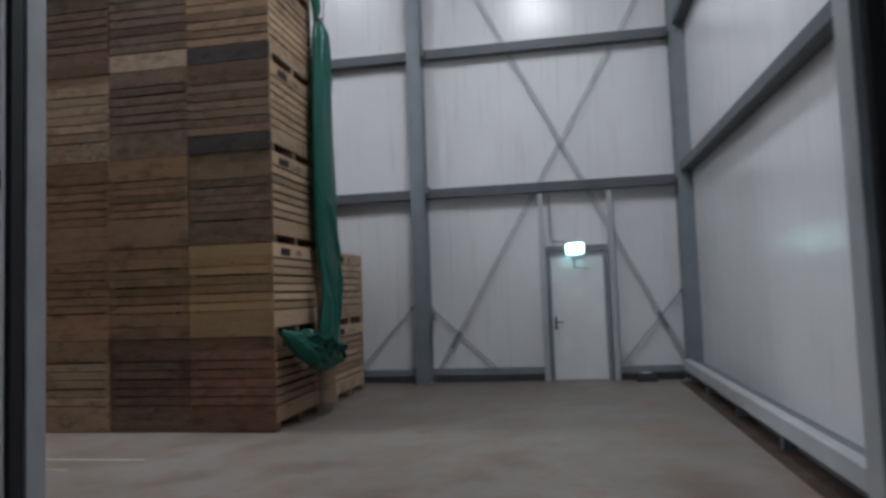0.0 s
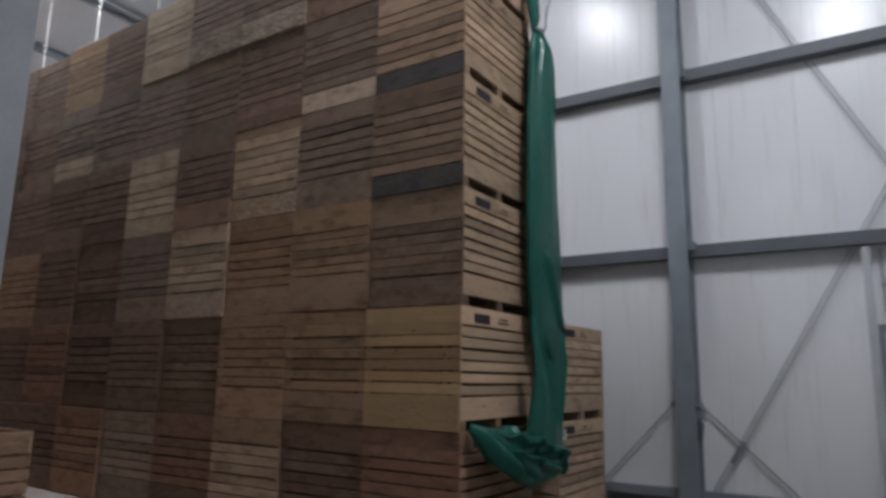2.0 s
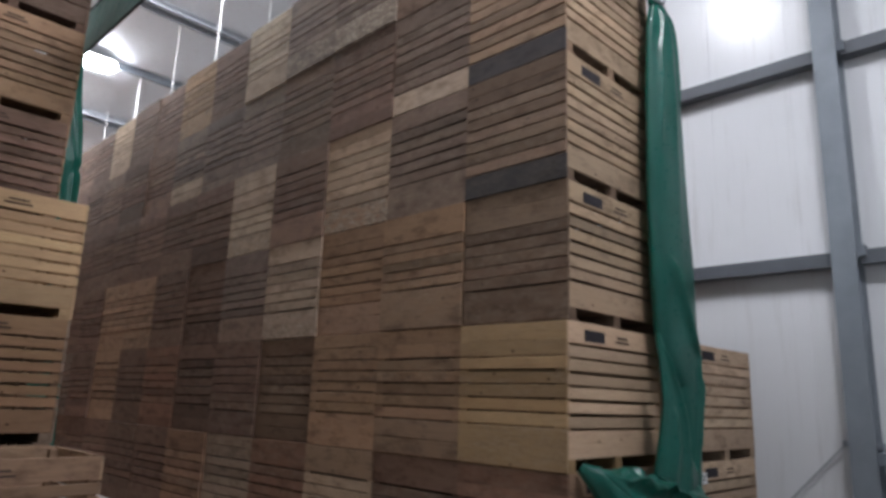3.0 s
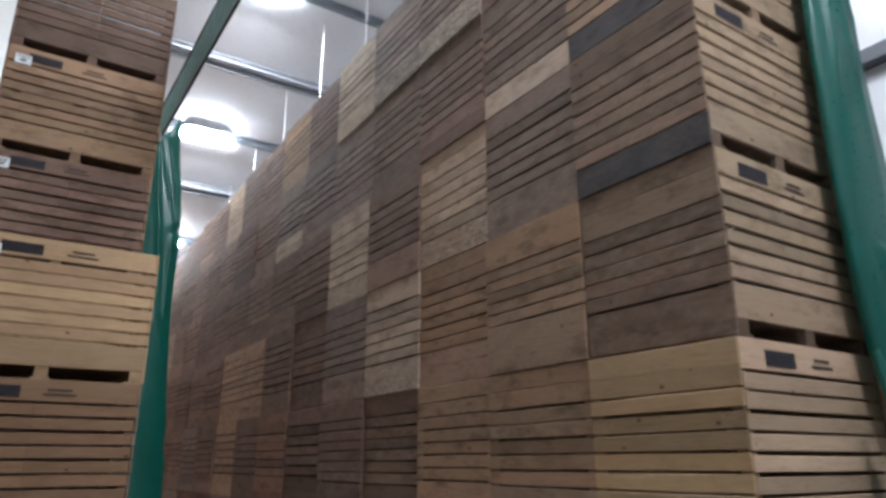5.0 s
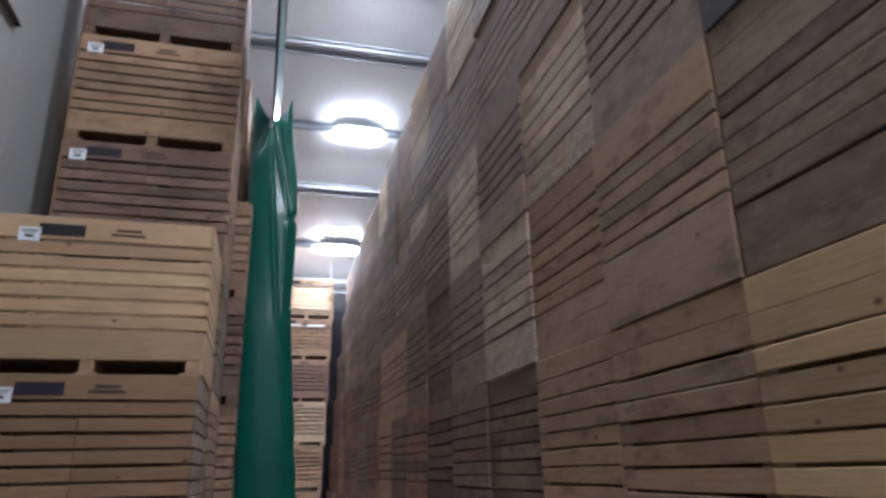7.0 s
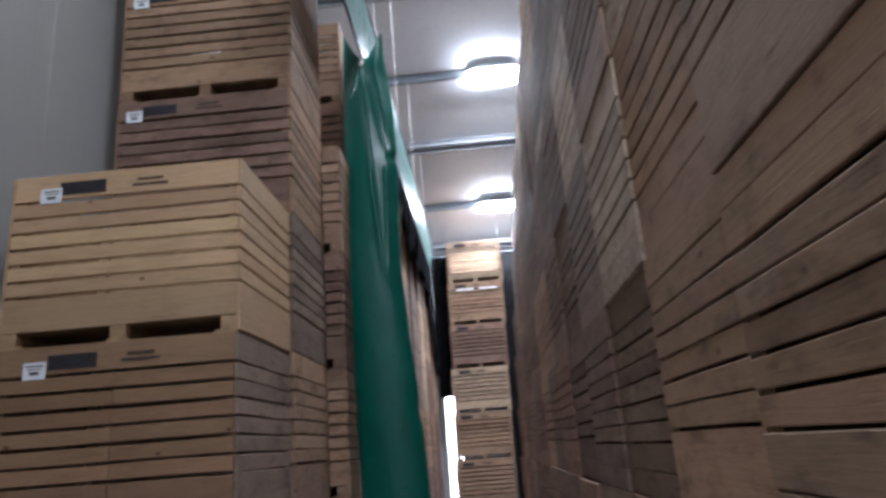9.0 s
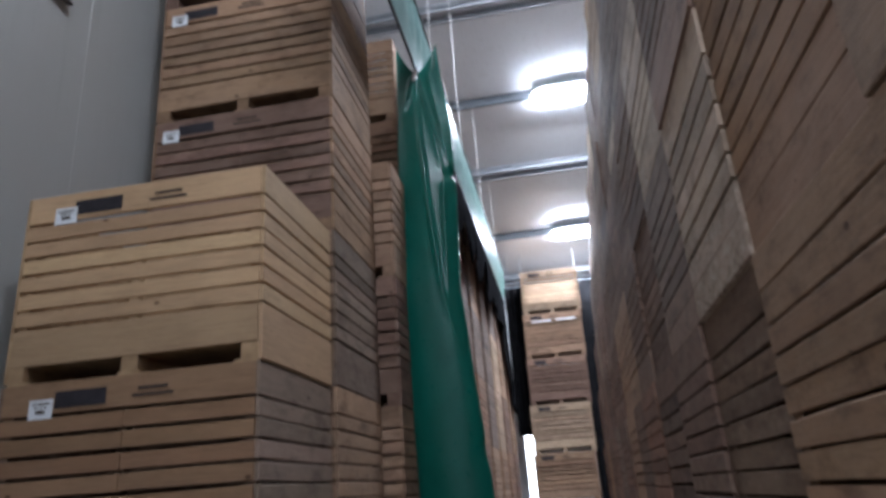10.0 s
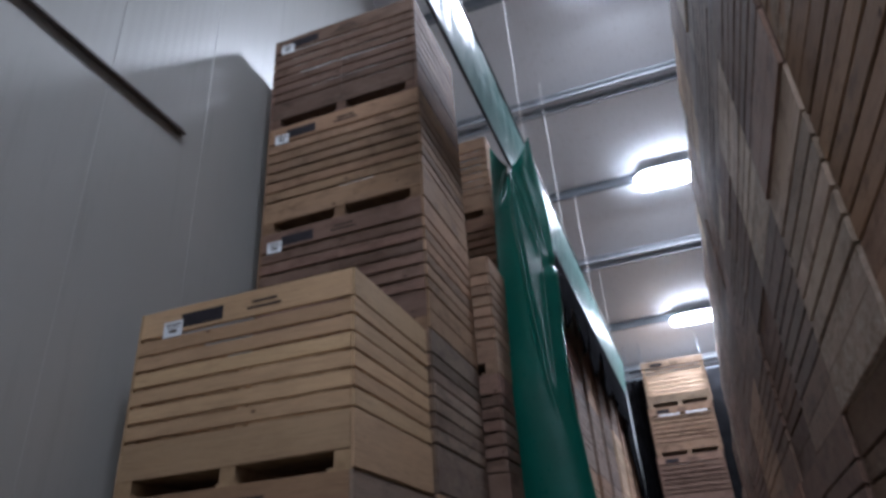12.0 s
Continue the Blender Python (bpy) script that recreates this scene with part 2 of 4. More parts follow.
DARK = painted("dark_plastic", (0.03, 0.03, 0.034), 0.45, 0.0, 8.0, 0.3)
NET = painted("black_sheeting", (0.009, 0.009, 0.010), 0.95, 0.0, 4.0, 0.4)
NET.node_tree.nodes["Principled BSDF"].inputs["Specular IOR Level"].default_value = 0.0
EDGE_BROWN = painted("dark_brown_edge", (0.072, 0.053, 0.043), 0.9, 0.0, 2.0, 0.4)
PAPER = painted("white_paper", (0.74, 0.76, 0.78), 0.7, 0.0, 20.0, 0.05)
INK = painted("brown_stencil_ink", (0.07, 0.05, 0.04), 0.8, 0.0, 30.0, 0.3)
PLATE = painted("dark_plate", (0.034, 0.030, 0.034), 0.8, 0.0, 12.0, 0.3)
CORD = painted("white_cord", (0.75, 0.75, 0.73), 0.6, 0.0, 20.0, 0.05)
RED = painted("red_button", (0.45, 0.02, 0.025), 0.4, 0.0, 20.0, 0.1)
CHALK = painted("worn_white_line", (0.50, 0.48, 0.46), 0.8, 0.0, 9.0, 0.2)
RUSTY = painted("rusty_dark_steel", (0.115, 0.095, 0.088), 0.6, 0.0, 5.0, 0.3)
TARP = tarpaulin("green_tarpaulin", (0.005, 0.088, 0.066), (0.008, 0.125, 0.095), (0.03, 0.30, 0.23))
TARP_BACK = tarpaulin("pale_teal_tarpaulin", (0.10, 0.20, 0.185), (0.18, 0.32, 0.295), (0.30, 0.50, 0.46))
LED = glowing("lamp_diffuser", (0.90, 0.95, 1.0), 60.0)
SIGN = glowing("exit_sign_face", (0.50, 0.96, 1.0), 17.0)
DAY = glowing("daylight_outside", (0.95, 0.98, 1.0), 9.0)


# ---- building blocks ----
def box_bm(bm, x0, x1, y0, y1, z0, z1):
    v = [bm.verts.new((x, y, z)) for z in (z0, z1) for x, y in ((x0, y0), (x1, y0), (x1, y1), (x0, y1))]
    for f in ((0, 3, 2, 1), (4, 5, 6, 7), (0, 1, 5, 4), (1, 2, 6, 5), (2, 3, 7, 6), (3, 0, 4, 7)):
        bm.faces.new([v[i] for i in f])
    return v


def bar_bm(bm, a, b, w, d, up=(0, 0, 1)):
    """A square bar from a to b."""
    a, b = Vector(a), Vector(b)
    z = (b - a).normalized()
    x = z.cross(Vector(up))
    x = x.normalized() if x.length > 1e-4 else Vector((1, 0, 0))
    y = z.cross(x)
    v = [bm.verts.new(p + x * sx * w / 2 + y * sy * d / 2) for p in (a, b) for sx, sy in ((-1, -1), (1, -1), (1, 1), (-1, 1))]
    for f in ((3, 2, 1, 0), (4, 5, 6, 7), (0, 1, 5, 4), (1, 2, 6, 5), (2, 3, 7, 6), (3, 0, 4, 7)):
        bm.faces.new([v[i] for i in f])


def rod_bm(bm, points, r, sides=8):
    """A round rod along points."""
    rings = []
    for i, p in enumerate(points):
        p = Vector(p)
        d = (Vector(points[min(i + 1, len(points) - 1)]) - Vector(points[max(i - 1, 0)])).normalized()
        x = d.cross(Vector((0, 0, 1)) if abs(d.z) < 0.9 else Vector((1, 0, 0))).normalized()
        y = d.cross(x)
        rings.append([bm.verts.new(p + (x * math.cos(a) + y * math.sin(a)) * r) for a in (2 * math.pi * k / sides for k in range(sides))])
    for q, s in zip(rings, rings[1:]):
        for k in range(sides):
            bm.faces.new((q[k], q[(k + 1) % sides], s[(k + 1) % sides], s[k]))
    bm.faces.new(rings[0][::-1]), bm.faces.new(rings[-1])


def mesh_of(bm, name, bevel=0.0, smooth=False):
    if bevel:
        bmesh.ops.bevel(bm, geom=bm.edges[:], offset=bevel, segments=1, affect="EDGES")
    bmesh.ops.recalc_face_normals(bm, faces=bm.faces[:])
    me = bpy.data.meshes.new(name)
    bm.to_mesh(me)
    bm.free()
    if smooth:
        for p in me.polygons:
            p.use_smooth = True
    return me


def part(name, data, material, parent=None, label="", m=None, colour=None):
    """Links a bmesh or a mesh as one object, under a thing or a part."""
    me = mesh_of(data, name) if isinstance(data, bmesh.types.BMesh) else data
    if material and not me.materials:
        me.materials.append(material)
    ob = new(name, me)
    if parent:
        ob.parent = parent
    if m is not None:
        ob.matrix_local = m
    if colour:
        ob.color = colour if len(colour) == 4 else (*colour, 1)
    return tagged(ob, label)


def block(x0, x1, y0, y1, z0, z1, bevel=0.0):
    bm = bmesh.new()
    box_bm(bm, x0, x1, y0, y1, z0, z1)
    if bevel:
        bmesh.ops.bevel(bm, geom=bm.edges[:], offset=bevel, segments=1, affect="EDGES")
    return bm


def channel_bm(length, h, d, t=0.012):
    """A C-shaped channel along x, its web towards -y."""
    bm = bmesh.new()
    box_bm(bm, 0, length, 0, t, -h / 2, h / 2 - t)
    box_bm(bm, 0, length, 0, d, h / 2 - t, h / 2)
    box_bm(bm, 0, length, t, d, -h / 2, -h / 2 + t)
    return bm


def column_bm(height, w, d, t=0.016):
    """An upright H section: flanges face -y and +y."""
    bm = bmesh.new()
    box_bm(bm, -w / 2, w / 2, 0, t, 0, height)
    box_bm(bm, -w / 2, w / 2, d - t, d, 0, height)
    box_bm(bm, -t / 2, t / 2, t, d - t, 0, height)
    return bm


# ---- floor ----
tagged(part("floor", block(-27, 9, -6.5, 14.5, -0.25, 0), CONCRETE), "grey-brown stained concrete warehouse floor", "floor", kind="structure")
for x0, x1, y0, w in ((-7.4, -4.3, 7.62, 0.035), (-7.6, -4.9, 7.18, 0.025)):
    tagged(part("floor_line", block(x0, x1, y0, y0 + w, 0.0005, 0.0045), CHALK), "thin worn white line on the concrete floor", "floor marking", kind="structure")


# ---- walls of upright sandwich panels ----
def wall_of_panels(name, along, lo, hi, face, outward, z1, material, label, holes=(), thick=0.12, step=1.1):
    """A wall whose inner face lies at face; along: 'x' or 'y'. holes: (lo, hi, top) openings from the floor."""
    base = new(name)
    tagged(base, label, "wall", kind="structure")
    cuts = sorted({e for h in holes for e in h[:2]})
    p = lo
    while p < hi - 0.02:
        q = min(p + step, hi)
        for c in cuts:
            if p + 0.02 < c < q:
                q = c
        z0 = 0.0
        for a, b, top in holes:
            if a - 0.01 <= p and q <= b + 0.01:
                z0 = top
        z = z1(p, q) if callable(z1) else z1
        g = 0.0008
        f0, f1 = sorted((face, face + outward * thick))
        bm = bmesh.new()
        if along == "x":
            box_bm(bm, p + g, q - g, f0, f1, z0, z)
        else:
            box_bm(bm, f0, f1, p + g, q - g, z0, z)
        bmesh.ops.bevel(bm, geom=[e for e in bm.edges if abs(e.verts[0].co.z - e.verts[1].co.z) > 0.5], offset=0.003, segments=1, affect="EDGES")
        part("wall_panel", bm, material, base)
        p = q
    f = face + outward * (thick + 0.001)
    f0, f1 = sorted((f, f + outward * 0.06))
    bm = bmesh.new()
    spans, s = [], lo
    for a, b, top in sorted(holes):
        spans += [(s, a, 0.0), (a, b, top)]
        s = b
    spans.append((s, hi, 0.0))
    for a, b, z0 in spans:
        if b - a > 0.01:
            z = min(z1(a, a), z1(b, b)) if callable(z1) else z1
            if along == "x":
                box_bm(bm, a, b, f0, f1, z0, z)
            else:
                box_bm(bm, f0, f1, a, b, z0, z)
    part("wall_core", bm, STEEL_PALE, base)
    return base


top_at = lambda a, b: max(roof_z(a), roof_z(b)) + 0.02
wall_of_panels("wall_north", "x", END_X, SIDE_X, WALL_Y, 1, top_at, PANEL_X, "white ribbed sandwich-panel wall with an emergency door", [(0.13, 1.13, 2.43)])
wall_of_panels("wall_east", "y", FRONT_Y, WALL_Y, SIDE_X, 1, roof_z(SIDE_X) + 0.02, PANEL_Y, "white sandwich-panel side wall of the store")
wall_of_panels("wall_south", "x", END_X, SIDE_X, FRONT_Y, -1, top_at, PANEL_S, "white ribbed sandwich-panel wall with a wide doorway, shade in its colour", [(-3.18, 2.08, 5.2)], thick=0.14)
wall_of_panels("wall_west", "y", FRONT_Y, WALL_Y, END_X, -1, roof_z(END_X) + 0.02, PANEL_Y, "pale end wall with a bright open doorway", [(6.98, 7.42, 3.25)])

bm = bmesh.new()
for a, b in ((END_X - 0.2, RIDGE_X), (RIDGE_X, SIDE_X + 0.2)):
    v = [bm.verts.new(p) for p in ((a, FRONT_Y - 0.2, roof_z(a)), (b, FRONT_Y - 0.2, roof_z(b)), (b, WALL_Y + 0.2, roof_z(b)), (a, WALL_Y + 0.2, roof_z(a)))]
    u = [bm.verts.new(q.co + Vector((0, 0, 0.14))) for q in v]
    bm.faces.new(v[::-1]), bm.faces.new(u)
    for i in range(4):
        bm.faces.new((v[i], v[(i + 1) % 4], u[(i + 1) % 4], u[i]))
tagged(part("ceiling", bm, CEIL), "pale ribbed panel ceiling sloping from a ridge to both sides", "ceiling", kind="structure")

# lobby in front of the doorway, behind the camera
lobby = new("wall_lobby")
tagged(lobby, "plain pale walls round the lobby outside the doorway", "wall", kind="structure")
LOBBY_Y = FRONT_Y - 0.203
part("lobby_wall", block(-8.1, -8.0, -6.2, LOBBY_Y, 0, 6.5), WHITE, lobby)
part("lobby_wall", block(8.0, 8.1, -6.2, LOBBY_Y, 0, 6.5), WHITE, lobby)
# unseen opening added in the front wall, so daylight reaches the door leaf
for a, b, z in ((-8.1, -4.0, 0.0), (4.0, 8.1, 0.0), (-4.0, 4.0, 5.0)):
    part("lobby_wall", block(a, b, -6.3, -6.2, z, 6.5), WHITE, lobby)
part("lobby_wall", block(SIDE_X + 0.003, 8.1, LOBBY_Y, LOBBY_Y + 0.1, 0, 6.5), WHITE, lobby)
tagged(part("ceiling_lobby", block(-8.1, 8.1, -6.3, FRONT_Y - 0.203, 6.5, 6.6), WHITE), "plain pale lobby ceiling", "ceiling", kind="structure")
# daylight beyond the far door
tagged(part("backdrop", block(END_X - 1.6, END_X - 1.55, 6.0, 8.6, 0, 4.2), DAY), "bright daylight outside the far doorway", "backdrop", kind="structure")

# ---- doorway frame ----
frame_ob = new("doorway_frame")
tagged(frame_ob, "pale steel frame with black rubber seals round the wide doorway", "door frame", kind="structure")
for x0, x1, y0 in ((-3.15, -3.085, 0.16), (1.945, 2.04, 0.205)):
    part("jamb", block(x0, x1, FRONT_Y - y0, FRONT_Y + 0.012, 0, 5.14, 0.004), STEEL_PALE, frame_ob)
part("rubber_seal", block(-3.172, -3.10, FRONT_Y - 0.278, FRONT_Y - 0.162, 0, 5.14, 0.006), BLACK, frame_ob)
part("rubber_seal", block(2.0, 2.10, FRONT_Y - 0.27, FRONT_Y - 0.207, 0, 5.14, 0.006), BLACK, frame_ob)
part("head", block(-3.175, 2.075, FRONT_Y - 0.16, FRONT_Y + 0.012, 5.141, 5.198, 0.004), STEEL_PALE, frame_ob)
for x0, x1, y in ((-8.0, -3.13, 0.28), (2.11, 5.2, 0.29)):
    leaf = new("sliding_door")
    tagged(leaf, "pale insulated sliding door pushed open beside the doorway", "door", "doors of the wide doorway")
    part("leaf", block(x0, x1, FRONT_Y - y - 0.05, FRONT_Y - y, 0.03, 5.3, 0.008), WHITE, leaf)
    part("track", block(x0, x1, FRONT_Y - y - 0.06, FRONT_Y - 0.204, 5.31, 5.40, 0.004), GALV, leaf)
    if x0 < 0:
        b = part("button_box", block(-3.20, -3.115, FRONT_Y - 0.39, FRONT_Y - 0.331, 2.49, 2.62, 0.008), DARK, leaf)
        bm = bmesh.new()
        rod_bm(bm, [(-3.15, FRONT_Y - 0.39, 2.56), (-3.15, FRONT_Y - 0.42, 2.56)], 0.03, 12)
        part("button", bm, RED, b, "round red push button")

# ---- steel of the gable wall ----
def steel_column(x, y, height, w=0.28, d=0.34, turn=0):
    c = new("steel_column")
    tagged(c, "grey painted upright steel column against the wall", "column", "columns of the hall", "structure")
    c.matrix_basis = pose(x, y, 0, 0, 0, turn)
    part("section", column_bm(height, w, d), STEEL, c)
    part("base_plate", block(-w / 2 - 0.05, w / 2 + 0.05, -0.05, d + 0.03, 0, 0.02, 0.003), STEEL, c)
    for z in (1.35, 3.8, 6.55):
        part("cleat", block(w / 2 - 0.012, w / 2 + 0.07, d * 0.35, d * 0.8, z - 0.12, z + 0.02, 0.003), STEEL, c)
    return c


for x in (-2.35, -7.6, -12.8, -18.0, -23.2):
    steel_column(x, WALL_Y - 0.37, roof_z(x) - 0.02)
steel_column(2.63, WALL_Y - 0.37, roof_z(2.6) - 0.03, 0.26)

def girt(a, b, y, z, h=0.22, d=0.2, steel=STEEL_DARK):
    g = new("wall_rail")
    tagged(g, "grey cold-formed steel channel rail along the wall", "wall rail", "wall rails", "structure")
    g.matrix_basis = pose(a, y, z)
    part("channel", channel_bm(b - a, h, d), steel, g)
    return g


spans = ((-7.46, -2.50), (-2.20, 2.48))
for a, b in spans:
    for z in (3.66, 6.45, 9.2):
        girt(a, b, WALL_Y - 0.205, z + 0.02, 0.18)
for a, b in ((-7.46, -2.50), (-2.20, 0.01), (1.27, 2.48)):
    girt(a, b, WALL_Y - 0.16, 0.20, 0.12, 0.15, STEEL)
    tagged(part("plinth", block(a, b, WALL_Y - 0.06, WALL_Y - 0.001, 0, 0.14), PLINTH), "grey plinth at the foot of the wall", "plinth", kind="structure")
for z in (3.86, 6.6):
    g = girt(FRONT_Y + 0.05, WALL_Y - 0.38, 0, z, 0.15, 0.2)
    g.matrix_basis = Matrix.Translation((SIDE_X - 0.004, WALL_Y - 0.38, z)) @ Matrix.Rotation(radians(-90), 4, "Z") @ Matrix.Translation((0, -0.2, 0))
tagged(part("floor_edge", block(2.33, 2.635, FRONT_Y + 0.1, WALL_Y - 0.4, 0.0005, 0.0045), EDGE_BROWN), "dark brown strip on the floor along the side wall", "floor edge", kind="structure")
kick = new("kick_rail")
tagged(kick, "pale square steel rail along the foot of the wall", "kick rail", kind="structure")
part("rail", block(2.41, 2.54, 5.0, WALL_Y - 0.4, 0.21, 0.40, 0.012), STEEL_PALE, kick)
part("plinth", block(2.64, SIDE_X - 0.002, FRONT_Y + 0.05, WALL_Y - 0.38, 0, 0.33), PLINTH, kick)
for y in (5.4, 8.2, 10.1, 12.0, 13.3):
    part("bracket", block(2.50, 2.70, y, y + 0.07, 0.0, 0.208), STEEL, kick)


def brace(name, a, b, label, gap=0.065, r=0.011):
    t = new(name)
    tagged(t, label, "brace", "wall braces", "structure")
    for s in (-gap / 2, gap / 2):
        bm = bmesh.new()
        bar_bm(bm, (a[0] + s, a[1], a[2]), (b[0] + s, b[1], b[2]), 0.018, 0.010, (0, 1, 0))
        part("bar", bm, BRACE, t)
    d = (Vector(b) - Vector(a))
    p = Vector(a) + d * 0.07
    bm = bmesh.new()
    bar_bm(bm, p, p + d.normalized() * 0.34, 0.075, 0.035, (0, 1, 0))
    part("turnbuckle", bm, STEEL, t)
    return t


yb = WALL_Y - 0.065
brace("cross_brace", (-2.154, yb, 0.099), (2.579, yb, 8.237), "pair of thin steel bars crossing the wall")
brace("cross_brace", (2.548, yb - 0.02, 0.281), (-2.154, yb - 0.02, 9.707), "pair of thin steel bars crossing the wall")
for a, b in (((-2.22, 1.45), (-0.98, 0.26)), ((-2.58, 1.45), (-3.7, 0.26)), ((2.50, 1.62), (1.36, 0.28))):
    s = new("knee_brace")
    tagged(s, "thin steel strut from the column to the base rail", "brace", "knee braces", "structure")
    bm = bmesh.new()
    bar_bm(bm, (a[0], yb, a[1]), (b[0], yb, b[1]), 0.026, 0.018, (0, 1, 0))
    part("strut", bm, BRACE, s)
    bm = bmesh.new()
    rod_bm(bm, [(a[0], yb - 0.03, a[1]), (a[0], yb + 0.03, a[1])], 0.04, 12)
    part("pin", bm, STEEL, s)

# ---- emergency door ----
door = new("door_1")
tagged(door, "closed white emergency door in a grey steel frame", "door", kind="structure")
part("leaf", block(0.065, 1.055, WALL_Y - 0.03, WALL_Y + 0.03, 0.012, 2.425, 0.004), WHITE, door)
for x0, x1 in ((-0.02, 0.06), (1.06, 1.14)):
    part("door_frame", block(x0, x1, WALL_Y - 0.11, WALL_Y + 0.05, 0, 2.54, 0.004), STEEL, door)
part("door_frame", block(0.0605, 1.0595, WALL_Y - 0.11, WALL_Y + 0.05, 2.43, 2.54, 0.004), STEEL, door)
h = part("door_handle", block(0.10, 0.14, WALL_Y - 0.045, WALL_Y - 0.031, 0.96, 1.20, 0.003), DARK, door)
bm = bmesh.new()
rod_bm(bm, [(0.12, WALL_Y - 0.04, 1.10), (0.12, WALL_Y - 0.10, 1.10), (0.26, WALL_Y - 0.10, 1.10)], 0.012)
part("lever", bm, DARK, h)
c = part("door_closer", block(0.46, 0.72, WALL_Y - 0.09, WALL_Y - 0.031, 2.32, 2.38, 0.006), GALV, door)
bm = bmesh.new()
bar_bm(bm, (0.48, WALL_Y - 0.075, 2.31), (0.52, WALL_Y - 0.12, 2.12), 0.022, 0.014)
bar_bm(bm, (0.52, WALL_Y - 0.12, 2.12), (0.78, WALL_Y - 0.05, 2.09), 0.022, 0.014)
part("closer_arm", bm, STEEL, c)
for x in (-0.055, 1.225):
    p = new("door_post")
    tagged(p, "slim pale steel post from floor to wall rail", "post", "posts beside the door", "structure")
    part("post", block(x, x + 0.1, WALL_Y - 0.20, WALL_Y - 0.112, 0, 3.54, 0.006), STEEL_PALE, p)
sign = new("exit_sign")
tagged(sign, "lit white-green exit sign above the door", "exit sign")
part("housing", block(0.36, 0.70, WALL_Y - 0.19, WALL_Y - 0.112, 2.39, 2.58, 0.006), WHITE, sign)
part("downlight", block(0.38, 0.68, WALL_Y - 0.185, WALL_Y - 0.12, 2.382, 2.389), SIGN, sign)
part("lit_face", block(0.37, 0.69, WALL_Y - 0.195, WALL_Y - 0.191, 2.40, 2.57), SIGN, sign)
wire = new("conduit")
tagged(wire, "thin grey cable conduit running down to the sign", "conduit")
bm = bmesh.new()
rod_bm(bm, [(0.09, WALL_Y - 0.03, 3.54), (0.09, WALL_Y - 0.03, 2.70), (0.12, WALL_Y - 0.04, 2.64), (0.40, WALL_Y - 0.13, 2.60)], 0.012)
part("tube", bm, STEEL, wire)
part("clip", block(0.065, 0.115, WALL_Y - 0.045, WALL_Y - 0.001, 3.05, 3.08), STEEL, wire)
bait = new("bait_box")
tagged(bait, "small black plastic bait box on the floor by the wall", "bait box")
bm = block(1.52, 1.88, WALL_Y - 0.42, WALL_Y - 0.19, 0, 0.155)
for v in bm.verts:
    if v.co.z > 0.1:
        v.co.x += 0.03 if v.co.x < 1.7 else -0.03
        v.co.y += 0.03 if v.co.y < WALL_Y - 0.3 else -0.03
bmesh.ops.bevel(bm, geom=bm.edges[:], offset=0.012, segments=2, affect="EDGES")
part("body", bm, DARK, bait)
part("sticker", block(1.62, 1.78, WALL_Y - 0.36, WALL_Y - 0.27, 0.1555, 0.157), PAPER, bait, "white sticker")

for o in (door, sign, wire, bait):
    o.location.x = 0.07

# wall bar by the left stack
bar = new("wall_bar")
tagged(bar, "dark steel angle bar fixed along the white wall", "wall bar", kind="structure")
bm = bmesh.new()
box_bm(bm, -8.12, -3.6, FRONT_Y + 0.012, FRONT_Y + 0.020, 5.585, 5.655)
box_bm(bm, -8.12, -3.6, FRONT_Y + 0.020, FRONT_Y + 0.062, 5.585, 5.595)
part("angle", bm, RUSTY, bar)
for x in (-7.8, -6.4, -5.0, -3.8):
    part("fixing", block(x, x + 0.06, FRONT_Y + 0.0005, FRONT_Y + 0.012, 5.60, 5.64), STEEL, bar)

# ---- roof steel and lamps ----
def purlin(x, pair):
    p = new("roof_beam")
    tagged(p, "galvanised steel roof beam under the ceiling" if pair else "dark steel purlin under the ceiling", "roof beam", "roof beams", "structure")
    if not pair:
        part("beam", block(x - 0.06, x + 0.06, FRONT_Y + 0.02, WALL_Y - 0.02, roof_z(x) - 0.2, roof_z(x) - 0.012, 0.004), STEEL, p)
        return p
    for dx in (-0.12, 0.15):
        # a lipped channel, open towards the doorway
        top, w, h, t, lip = roof_z(x + dx) - 0.012, 0.085, 0.15, 0.012, 0.03
        ring = ((0, 0), (w, 0), (w, -lip), (w - t, -lip), (w - t, -t), (t, -t), (t, t - h), (w - t, t - h), (w - t, lip - h), (w, lip - h), (w, -h), (0, -h))
        bm = bmesh.new()
        ends = [[bm.verts.new((x + dx + u, y, top + v)) for u, v in ring] for y in (FRONT_Y + 0.02, WALL_Y - 0.02)]
        for k in range(12):
            bm.faces.new((ends[0][k], ends[0][(k + 1) % 12], ends[1][(k + 1) % 12], ends[1][k]))
        for end in ends:
            bm.faces.new(end)
        bmesh.ops.recalc_face_normals(bm, faces=bm.faces[:])
        part("beam", bm, ZINC, p)
    return p


for x in (-22.97, -17.64, -12.7, -7.6, -2.6, 0.0):
    purlin(x, False)
for x in (-25.4, -20.2, -15.25, -10.1, -5.1, 1.5):
    purlin(x, True)


